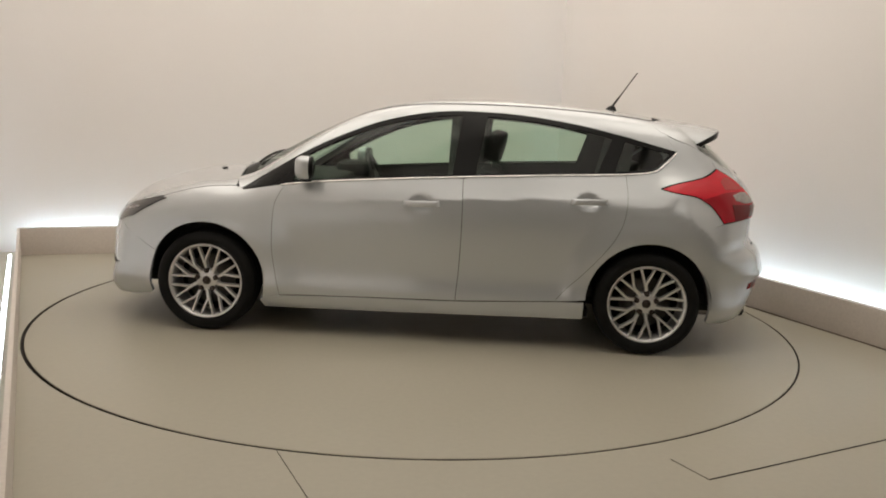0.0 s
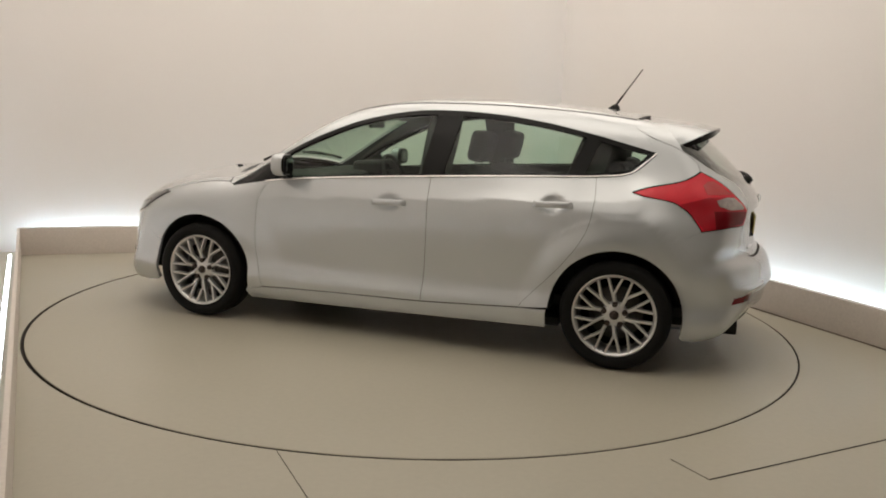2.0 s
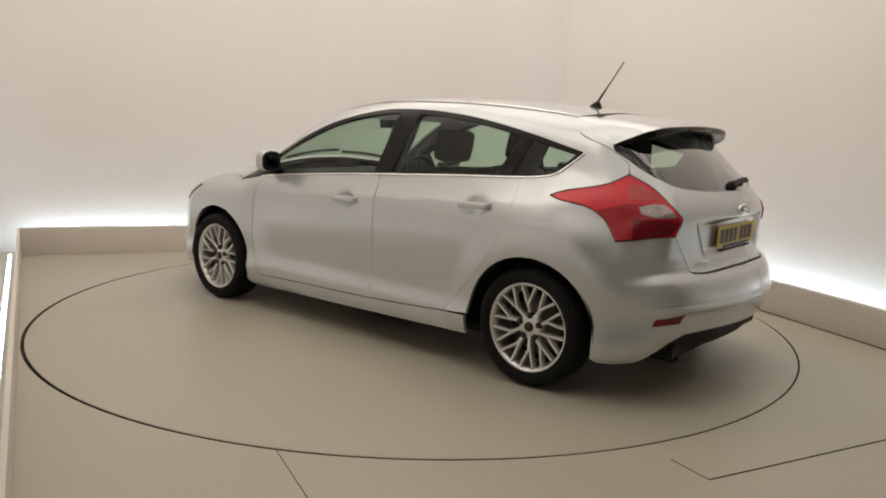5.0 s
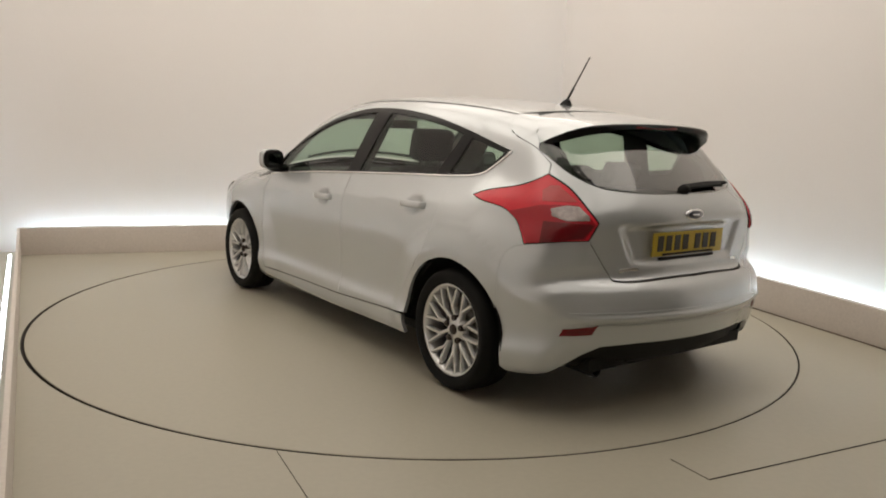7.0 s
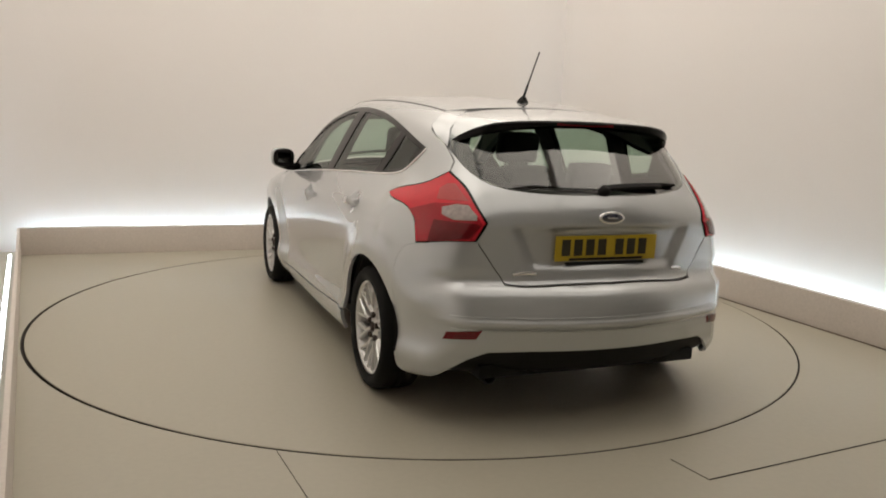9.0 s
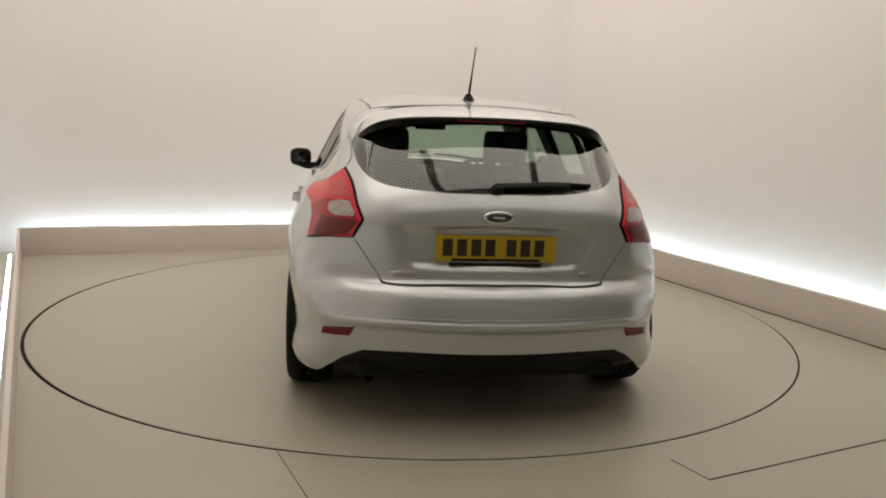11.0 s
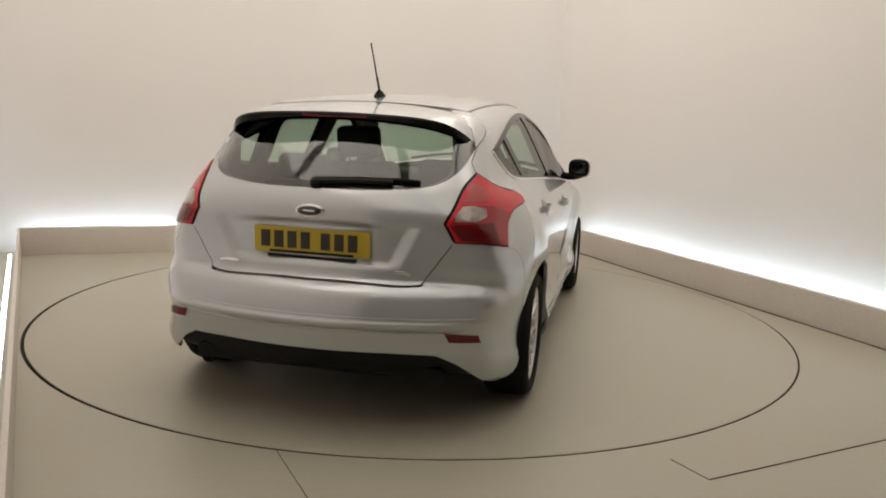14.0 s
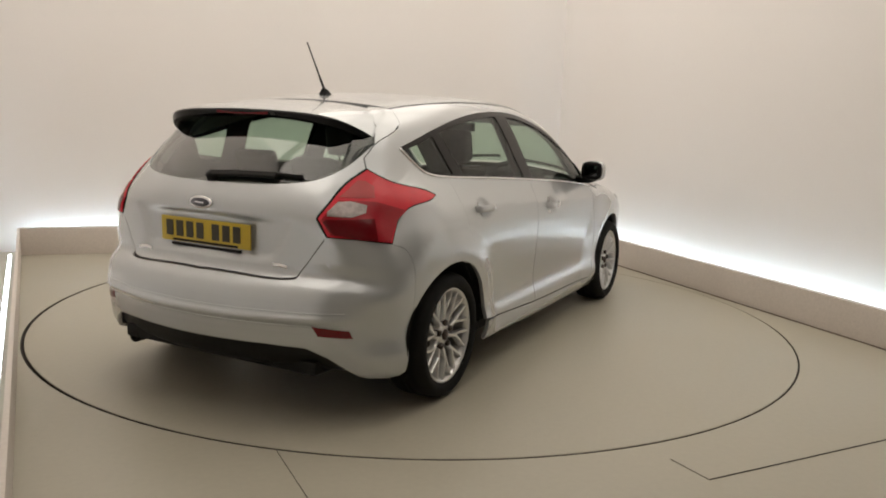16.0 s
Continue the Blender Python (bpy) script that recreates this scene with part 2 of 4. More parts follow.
        bmesh.ops.transform(tb, matrix=m, verts=tb.verts[:])
        part("diffuser", tb, mat, root, "glowing cool white diffuser")
        tagged(root, "cool white light strip hidden behind the kerb", "light strip", "light strips behind the kerbs")

    led(BACK_END + back_out * 0.10, CORNER + back_out * 0.10 - AXIS_U * 1.7)
    led(CORNER + right_out * 0.10 + v * 0.55, RIGHT_END + right_out * 0.10)
    side = (LEFT_END - BACK_END).normalized()
    led(BACK_END + left_out * 0.08 + side * 0.3, LEFT_END + left_out * 0.08, LED_LOW)

    # ceiling light panels
    for i, j in ((-1, -1), (0, -1), (1, -1), (-1, 0), (0, 0), (1, 0), (-1, 1), (0, 1), (1, 1), (-1, 2), (0, 2), (1, 2)):
        c = AXIS_U * (i * 1.9) + v * (j * 1.95 - 0.15)
        m = Matrix.Translation((c.x, c.y, 4.14)) @ pose(0, 0, 0, 0, 0, 20.4)
        root = new("ceiling_light")
        root.matrix_basis = m
        for s in (-1, 1):
            part("frame", block((1.86, 0.05, 0.06), (0, s * 0.92, 0), 0.005), ALLOY, root)
            part("frame", block((0.05, 1.78, 0.06), (s * 0.905, 0, 0), 0.005), ALLOY, root)
        part("diffuser", block((1.75, 1.78, 0.02), (0, 0, 0.0), 0.003), PANEL_DIM if j == 2 else PANEL, root, "glowing warm white diffuser")
        tagged(root, "square warm white ceiling light panel with metal frame", "ceiling light", "ceiling light panels")

    # steel roof trusses over the open side of the hall
    for k in (2.55, 4.6):
        root = new("roof_truss")
        root.matrix_basis = Matrix.Translation((v.x * k, v.y * k, 3.98)) @ pose(0, 0, 0, 0, 0, 20.4)
        for z in (0.0, -0.34):
            part("chord", block((5.6, 0.05, 0.05), (0, 0, z), 0.004), STEEL, root)
        for i in range(8):
            x0 = -2.8 + 0.7 * i
            va, fa = tube([(x0, 0, -0.34 if i % 2 else 0.0), (x0 + 0.7, 0, 0.0 if i % 2 else -0.34)], 0.016, 6)
            mesh_object("diagonal", va, fa, STEEL, root)
        for x0 in (-2.7, 2.7):
            part("hanger", block((0.03, 0.03, 0.24), (x0, 0, 0.12), 0.003), STEEL, root)
        tagged(root, "grey steel roof truss hung under the ceiling", "roof truss", "roof trusses")

    # turntable disc
    n = 160
    r = RING - 0.014
    pv = [(0, 0, 0)]
    pf = []
    rings = ((0.9, 0.0), (r - 0.003, 0.0), (r, -0.003))
    for rad, z in rings:
        pv += [(rad * math.cos(2 * math.pi * i / n), rad * math.sin(2 * math.pi * i / n), z) for i in range(n)]
    for i in range(n):
        j = (i + 1) % n
        pf.append((0, 1 + i, 1 + j))
        for q in range(len(rings) - 1):
            a = 1 + q * n
            pf.append((a + i, a + n + i, a + n + j, a + j))
    disc = new("turntable")
    mesh_object("deck", pv, pf, FLOOR, disc, "beige-grey deck", smooth=False)
    rim_v, rim_f = lathe([(r, -0.0032), (r, -0.06)], n, "Z")
    mesh_object("deck_rim", rim_v, [f[::-1] for f in rim_f], SEAM, disc, "dark edge of the deck")
    hub_v, hub_f = lathe([(0.5, -0.10), (0.5, -0.06), (r - 0.2, -0.06), (r - 0.2, -0.10)], 48, "Z")
    mesh_object("drive_ring", hub_v, hub_f, SEAM, disc, "dark drive ring under the deck")
    ring_v, ring_f = lathe([(RING - 0.02, -0.02), (RING + 0.0, -0.02), (RING - 0.0005, -0.003)], 128, "Z")
    tagged(mesh_object("pit_edge", [(x + off[0], y + off[1], z) for x, y, z in ring_v], ring_f, SEAM), "dark shadow gap round the turntable", "joint", kind="structure")
    return tagged(disc, "round beige-grey turntable flush with the floor", "turntable")


TURNTABLE = booth()


# ---- the car's skin: one smooth implicit solid, on which every panel is laid ----
def spline(pts, n=12):
    """A Catmull-Rom curve through the points, open."""
    p = np.array(pts, float)
    q = np.vstack([2 * p[0] - p[1], p, 2 * p[-1] - p[-2]])
    t = np.linspace(0, 1, n, endpoint=False)[:, None]
    out = []
    for i in range(1, len(q) - 2):
        a, b, c, d = q[i - 1], q[i], q[i + 1], q[i + 2]
        out.append(0.5 * (2 * b + (c - a) * t + (2 * a - 5 * b + 4 * c - d) * t**2 + (3 * b - a - 3 * c + d) * t**3))
    return np.vstack(out + [p[-1:]])


def table(pairs, n=400):
    """A smooth function through (x, y) pairs (natural cubic spline)."""
    p = np.array(sorted(pairs), float)
    x, y = p[:, 0], p[:, 1]
    h = np.diff(x)
    k = len(x)
    A, r = np.eye(k), np.zeros(k)
    for i in range(1, k - 1):
        A[i, i - 1:i + 2] = h[i - 1], 2 * (h[i - 1] + h[i]), h[i]
        r[i] = 6 * ((y[i + 1] - y[i]) / h[i] - (y[i] - y[i - 1]) / h[i - 1])
    m = np.linalg.solve(A, r)
    xs = np.linspace(x[0], x[-1], n)
    i = np.clip(np.searchsorted(x, xs) - 1, 0, k - 2)
    a, b = (x[i + 1] - xs), (xs - x[i])
    ys = (m[i] * a**3 + m[i + 1] * b**3) / (6 * h[i]) + (y[i] / h[i] - m[i] * h[i] / 6) * a + (y[i + 1] / h[i] - m[i + 1] * h[i] / 6) * b
    return lambda v: np.interp(v, xs, ys)


def ease(a, b, v):
    t = np.clip((v - a) / (b - a), 0, 1)
    return t * t * (3 - 2 * t)


OUTLINE = spline([(-1.90, 0.17), (-2.05, 0.22), (-2.11, 0.33), (-2.132, 0.42), (-2.137, 0.452), (-2.156, 0.470), (-2.162, 0.486), (-2.150, 0.502), (-2.145, 0.53), (-2.136, 0.57), (-2.115, 0.610), (-2.082, 0.636), (-2.048, 0.665), (-2.037, 0.74),
                  (-2.039, 0.85), (-2.040, 0.93), (-1.998, 1.008), (-1.90, 1.11), (-1.73, 1.27), (-1.60, 1.355), (-1.35, 1.405), (-1.0, 1.446), (-0.6, 1.470),
                  (-0.2, 1.473), (0.12, 1.451), (0.42, 1.384), (0.75, 1.245), (1.05, 1.09), (1.24, 1.0), (1.40, 0.965), (1.60, 0.945), (1.82, 0.89), (2.0, 0.81), (2.12, 0.70),
                  (2.175, 0.57), (2.188, 0.44), (2.180, 0.35), (2.186, 0.28), (2.184, 0.23), (2.14, 0.175), (2.0, 0.15), (1.0, 0.15), (0, 0.155), (-1.0, 0.165), (-1.90, 0.17)], 8)[:-1]
SECTION = table([(0.10, 0.83), (0.16, 0.868), (0.22, 0.889), (0.285, 0.894), (0.315, 0.892), (0.355, 0.882), (0.40, 0.877), (0.52, 0.883), (0.66, 0.893), (0.79, 0.893), (0.865, 0.878), (0.95, 0.842),
                 (1.05, 0.797), (1.15, 0.747), (1.25, 0.697), (1.35, 0.640), (1.45, 0.575), (1.6, 0.47)])
PLAN = table([(2.3, 0.66), (2.2, 0.72), (2.08, 0.80), (1.9, 0.89), (1.65, 0.965), (1.3, 0.998), (0.8, 1.0), (0.0, 1.0), (-0.8, 1.0), (-1.3, 0.992), (-1.6, 0.957),
              (-1.85, 0.893), (-2.0, 0.836), (-2.2, 0.75)])
UPPER = table([(2.3, 0.7), (1.6, 0.91), (1.0, 0.975), (0.5, 0.995), (0.0, 1.0), (-0.6, 0.99), (-1.0, 0.962), (-1.46, 0.905), (-1.7, 0.85), (-1.9, 0.79), (-2.2, 0.7)])
HUB = 0.305
HANDLES = ((0.02, 0.835), (-0.953, 0.888))


def profile_field():
    xs, zs = np.arange(-2.6, 2.6, 0.0125), np.arange(-0.3, 1.9, 0.0125)
    P = np.stack(np.meshgrid(xs, zs, indexing="ij"), -1).reshape(-1, 2)
    a, b = OUTLINE, np.roll(OUTLINE, -1, 0)
    best = np.full(len(P), 9.0)
    inside = np.zeros(len(P), bool)
    for p, q in zip(a, b):
        d = q - p
        t = np.clip(((P - p) @ d) / (d @ d + 1e-12), 0, 1)
        best = np.minimum(best, np.hypot(*(P - p - t[:, None] * d).T))
        hit = (p[1] > P[:, 1]) != (q[1] > P[:, 1])
        inside ^= hit & (P[:, 0] < d[0] * (P[:, 1] - p[1]) / (d[1] if d[1] else 1e-9) + p[0])
    return np.where(inside, -best, best).reshape(len(xs), len(zs))


FIELD = profile_field()


def field(x, z):
    u, v = np.clip((x + 2.6) / 0.0125, 0, FIELD.shape[0] - 1.01), np.clip((z + 0.3) / 0.0125, 0, FIELD.shape[1] - 1.01)
    i, j = u.astype(int), v.astype(int)
    f, g = u - i, v - j
    return (FIELD[i, j] * (1 - f) + FIELD[i + 1, j] * f) * (1 - g) + (FIELD[i, j + 1] * (1 - f) + FIELD[i + 1, j + 1] * f) * g


def half_width(x, z):
    low = 0.85 - 0.30 * ease(1.40, 1.75, -x)
    w = ease(low, 1.12 - 0.1 * ease(1.40, 1.75, -x), z)
    y = SECTION(z) * (PLAN(x) * (1 - w) + UPPER(x) * w)
    line = 0.856 - 0.0545 * x
    y = y + 0.0058 * np.exp(-np.abs(z - line) / 0.03) * ease(-1.65, -0.7, x) * (1 - ease(0.55, 1.2, x))
    for cx in (1.324, -1.324):
        r = np.hypot(x - cx, z - HUB)
        y = y + (0.030 if cx > 0 else 0.024) * (1 - ease(0.40, (0.62 if cx > 0 else 0.55) + 0.24 * ease(0.05, 0.28, (x - cx) * np.sign(cx)), r)) * ease(0.16, 0.30, z)
    r, a = np.hypot(x + 1.324, z - HUB), np.degrees(np.arctan2(z - HUB, x + 1.324))
    ridge = ease(28, 60, a) * (1 - ease(125, 158, a))
    # the tail tucks in low down and swells under the side windows
    y = y - 0.030 * ease(1.66, 1.92, -x) * (1 - ease(0.40, 0.60, z)) + 0.020 * np.exp(-(((z - 0.97) / 0.07) ** 2)) * ease(1.3, 1.5, -x) * (1 - ease(1.72, 1.92, -x))
    return y + 0.0035 * np.exp(-np.abs(r - 0.53) / 0.035) * ridge


def skin(p, lift=0.0):
    """Below 0 inside the car's body."""
    x, y, z = p[:, 0], np.abs(p[:, 1]), p[:, 2]
    w = ease(0.3, 1.2, np.abs(x))
    bow = np.where(x < 0, -0.26 - 0.08 * (1 - ease(0.60, 0.72, z)), 0.39 - 0.09 * ease(0.7, 1.1, z) - 0.05 * (1 - ease(0.25, 0.5, z))) * y * y * w
    crown = 0.10 * y * y * ease(0.55, 0.95, z)
    b = field(x + bow, z + crown)
    a = (y - half_width(x, z)) * 0.95
    k = 0.045 + 0.085 * ease(0.28, 0.6, z) - 0.03 * ease(1.1, 1.3, z)
    h = np.maximum(k - np.abs(a - b), 0) / k
    # recess round the number plate, bowls behind the door handles
    sides = ease(0.0, 1.0, (0.475 - 0.5 * (0.88 - z) - y) / 0.07)
    dent = 0.023 * sides * ease(0.690, 0.735, z) * (1 - ease(0.872, 0.892, z)) * (x < -1.5)
    for hx, hz in HANDLES:
        dent = dent + 0.017 * np.exp(-(((x - hx) / 0.062) ** 2 + ((z - hz) / 0.042) ** 2) ** 2) * (y > 0.6)
    return np.maximum(a, b) + h * h * k / 4 - lift + dent


def normals_at(p, lift=0.0):
    e = 0.004
    g = np.stack([skin(p + d, lift) - skin(p - d, lift) for d in np.eye(3) * e], -1)
    return g / (np.linalg.norm(g, axis=1)[:, None] + 1e-9)


def cast(p, d, lift=0.0, pivot=None):
    """Lay points on the skin along d, from outside; with a pivot, towards the upright axis through (pivot, 0)."""
    reach = 2.4
    if pivot is None:
        d = np.tile(np.array(d, float) / np.linalg.norm(d), (len(p), 1))
        start = p - d * ((p * d).sum(1) + reach)[:, None]
    else:
        d = np.stack([pivot - p[:, 0], -p[:, 1], np.zeros(len(p))], -1)
        d /= np.linalg.norm(d, axis=1)[:, None] + 1e-9
        start = np.stack([np.full(len(p), pivot), np.zeros(len(p)), p[:, 2]], -1) - d * 1.6
        reach = 1.6
    lo, hi = np.zeros(len(p)), np.full(len(p), reach)
    done = np.zeros(len(p), bool)
    for s in np.arange(0, reach + (0.4 if pivot is None else 0), 0.05):
        inside = skin(start + s * d, lift) < 0
        fresh = inside & ~done
        hi[fresh], lo[fresh] = s, s - 0.05
        done |= inside
    for _ in range(14):
        mid = (lo + hi) / 2
        inside = skin(start + mid[:, None] * d, lift) < 0
        hi, lo = np.where(inside, mid, hi), np.where(inside, lo, mid)
    # a point past the rim stays where it was given
    q = start + hi[:, None] * d
    q[~done] = p[~done]
    return q


def snap(pts):
    """Move points to the nearest place on the skin."""
    p = np.array(pts, float)
    for _ in range(14):
        p = p - 0.85 * skin(p)[:, None] * normals_at(p)
    return p


SIDE, REAR, FRONT, TOP = (0, -1, 0), (1, 0, 0), (-1, 0, 0), (0, 0, -1)


def axes(d):
    d = Vector(d).normalized()
    e = d.cross(Vector((0, 0, 1))).normalized() if abs(d.z) < 0.95 else Vector((1, 0, 0))
    return np.array(e), np.array(d.cross(e)), np.array(d)


def inside_poly(P, poly):
    a, b = poly, np.roll(poly, -1, 0)
    inside = np.zeros(len(P), bool)
    for p, q in zip(a, b):
        hit = (p[1] > P[:, 1]) != (q[1] > P[:, 1])
        inside ^= hit & (P[:, 0] < (q[0] - p[0]) * (P[:, 1] - p[1]) / ((q[1] - p[1]) or 1e-9) + p[0])
    return inside


def near(P, poly):
    best = np.full(len(P), 9.0)
    for p, q in zip(poly, np.roll(poly, -1, 0)):
        d = q - p
        t = np.clip(((P - p) @ d) / (d @ d + 1e-12), 0, 1)
        best = np.minimum(best, np.hypot(*(P - p - t[:, None] * d).T))
    return best


def dense(poly, step):
    out = []
    for p, q in zip(poly, np.roll(poly, -1, 0)):
        n = max(1, int(np.ceil(np.hypot(*(q - p)) / step)))
        out += [p + (q - p) * i / n for i in range(n)]
    keep = [out[0]]
    for p in out[1:]:
        if np.hypot(*(p - keep[-1])) > 0.003:
            keep.append(p)
    if np.hypot(*(keep[0] - keep[-1])) < 0.003:
        keep.pop()
    return np.array(keep)


def inset(poly, w):
    area = np.sum(poly[:, 0] * np.roll(poly[:, 1], -1) - np.roll(poly[:, 0], -1) * poly[:, 1])
    d = np.roll(poly, -1, 0) - np.roll(poly, 1, 0)
    d /= np.linalg.norm(d, axis=1)[:, None] + 1e-9
    return poly + w * np.sign(area) * np.stack([-d[:, 1], d[:, 0]], -1)


def lay(outline, d, step=0.035, gap=0.0018, holes=(), lift=0.0, flange=0.02, pivot=None):
    """A panel on the skin: its outline (3D points) seen along d, cut and filled."""
    from mathutils.geometry import delaunay_2d_cdt
    e1, e2, dn = axes(d)

    def flat(q):
        q = np.asarray(q, float)
        if pivot is None:
            return np.stack([q @ e1, q @ e2], -1)
        way = np.sign(pivot)
        return np.stack([np.arctan2(q[:, 1], (q[:, 0] - pivot) * way) * 0.9, q[:, 2]], -1)

    loop = inset(dense(flat(outline), step), gap)
    cuts = [inset(dense(flat(h), step), -gap) for h in holes]
    lo, hi = loop.min(0), loop.max(0)
    g = np.stack(np.meshgrid(np.arange(lo[0], hi[0], step), np.arange(lo[1], hi[1], step), indexing="ij"), -1).reshape(-1, 2)
    g = g[inside_poly(g, loop) & (near(g, loop) > step * 0.45)]
    for c in cuts:
        g = g[~inside_poly(g, c) & (near(g, c) > step * 0.45)]
    pts, edges = [*map(tuple, loop)], [(i, (i + 1) % len(loop)) for i in range(len(loop))]
    for c in cuts:
        o = len(pts)
        pts += [*map(tuple, c)]
        edges += [(o + i, o + (i + 1) % len(c)) for i in range(len(c))]
    pts += [*map(tuple, g)]
    v2, _, tri, *_ = delaunay_2d_cdt([Vector(map(float, p)) for p in pts], edges, [], 0, 1e-6)
    v2 = np.array([tuple(p) for p in v2])
    tri = np.array([t for t in tri if len(t) == 3])
    mid = v2[tri].mean(1)
    ok = inside_poly(mid, loop)
    for c in cuts:
        ok &= ~inside_poly(mid, c)
    tri = tri[ok]
    if pivot is None:
        v3 = cast(v2[:, :1] * e1 + v2[:, 1:] * e2, d, lift)
    else:
        a = v2[:, 0] / 0.9
        v3 = cast(np.stack([pivot + np.sign(pivot) * np.cos(a), np.sin(a), v2[:, 1]], -1), d, lift, pivot)
    nrm = normals_at(v3, lift)
    # wind every face outwards
    fn = np.cross(v3[tri[:, 1]] - v3[tri[:, 0]], v3[tri[:, 2]] - v3[tri[:, 0]])
    flip = (fn * nrm[tri[:, 0]]).sum(1) < 0
    tri[flip] = tri[flip][:, ::-1]
    verts, norms, faces = [*v3], [*nrm], [tuple(map(int, t)) for t in tri]
    if flange:
        seen = {}
        for a, b, c in faces:
            for i, j in ((a, b), (b, c), (c, a)):
                seen[(i, j)] = 1
        ring = [(i, j) for i, j in seen if (j, i) not in seen]
        for i, j in ring:
            out = np.cross(v3[j] - v3[i], nrm[i])
            out /= np.linalg.norm(out) + 1e-9
            o = len(verts)
            verts += [v3[i], v3[j], v3[j] - nrm[j] * flange, v3[i] - nrm[i] * flange]
            norms += [out] * 4
            faces.append((o, o + 3, o + 2, o + 1))
    return verts, faces, norms


def panel(name, outline, d, mat, parent, label="", both=False, **how):
    """Lay a panel and link it under parent; both: also its mirror image on the other side."""
    v, f, n = lay(outline, d, **how)
    made = [mesh_object(name, v, f, mat, parent, label, normals=n)]
    if both:
        flip = np.array([1, -1, 1])
        made.append(mesh_object(name, np.array(v) * flip, [t[::-1] for t in f], mat, parent, label, normals=np.array(n) * flip))
    return made


def s3(pts, smooth=True, n=8):
    """Side-view points (x, z), as a smooth open curve in 3D."""
    q = spline(pts, n) if smooth and len(pts) > 2 else np.array(pts, float)
    return np.stack([q[:, 0], np.full(len(q), 0.9), q[:, 1]], -1)


def arc(cx, r, a0, a1, n=40):
    t = np.radians(np.linspace(a0, a1, n))
    return np.stack([cx + r * np.cos(t), np.full(n, 0.9), HUB + r * np.sin(t)], -1)


def c3(pts, smooth=True, n=8):
    return spline(pts, n) if smooth and len(pts) > 2 else np.array(pts, float)


def mirrored(half):
    """Close a half outline (from the centre line out and back) over y = 0."""
    q = np.asarray(half, float)
    return np.vstack([q, (q * [1, -1, 1])[::-1]])


# ---- the car ----
DLO_BOT = [(1.13, 0.862), (0.87, 0.908), (0.65, 0.935), (0.19, 0.972), (-0.21, 0.998), (-0.70, 1.027), (-1.16, 1.050), (-1.33, 1.072)]
DLO_TOP = [(-1.468, 1.19), (-1.27, 1.240), (-1.14, 1.272), (-0.87, 1.328), (-0.60, 1.365), (-0.33, 1.382), (-0.05, 1.376), (0.23, 1.325), (0.45, 1.250), (0.73, 1.120), (1.02, 0.945)]
GAP_A = [(0.852, 0.905), (0.905, 0.78), (0.915, 0.60), (0.905, 0.45), (0.862, 0.245)]
GAP_B = [(-0.216, 0.99), (-0.222, 0.75), (-0.215, 0.50), (-0.200, 0.268)]
GAP_C = [(-1.165, 1.045), (-1.175, 0.92), (-1.155, 0.78), (-1.09, 0.65), (-0.97, 0.50), (-0.86, 0.385), (-0.785, 0.298)]
ARCH_F, ARCH_R = 0.365, 0.362
DITCH = [(0.46, 0.535, 1.36), (0.12, 0.552, 1.42), (-0.3, 0.552, 1.43), (-0.8, 0.540, 1.41), (-1.15, 0.524, 1.385), (-1.333, 0.512, 1.363)]
GATE_EDGE = [(-1.333, 0.512, 1.363), (-1.342, 0.580, 1.322), (-1.445, 0.618, 1.265), (-1.590, 0.614, 1.212), (-1.685, 0.607, 1.145)]
LAMP_IN = [(-1.702, 0.633, 1.103), (-1.811, 0.598, 1.04), (-1.905, 0.580, 0.962), (-1.949, 0.552, 0.898)]
LAMP_OUT = [(-1.365, 0.79, 0.978), (-1.447, 0.765, 1.007), (-1.601, 0.70, 1.043), (-1.66, 0.665, 1.07), (-1.702, 0.633, 1.103)]
LAMP_LOW = [(-1.735, 0.79, 0.791), (-1.695, 0.785, 0.85), (-1.652, 0.775, 0.892), (-1.575, 0.78, 0.932), (-1.443, 0.805, 0.954), (-1.365, 0.79, 0.970)]
GATE_LOW = [(-1.94, 0.597, 0.822), (-1.965, 0.550, 0.75), (-1.985, 0.505, 0.683), (-2.005, 0.462, 0.650), (-2.04, 0.33, 0.643), (-2.06, 0.0, 0.642)]
WS_EDGE = [(1.20, 0.665, 0.95), (1.0, 0.64, 1.05), (0.75, 0.605, 1.175), (0.55, 0.565, 1.28), (0.46, 0.535, 1.34)]
CORNER_REAR, RAIL = (0.62, -0.78, 0), (0, -0.72, -0.69)

CAR = new("car")
tagged(CAR, "silver five-door hatchback parked on the turntable", "car")


def on(pts, d, lift=0.0):
    return cast(np.array(pts, float), d, lift)


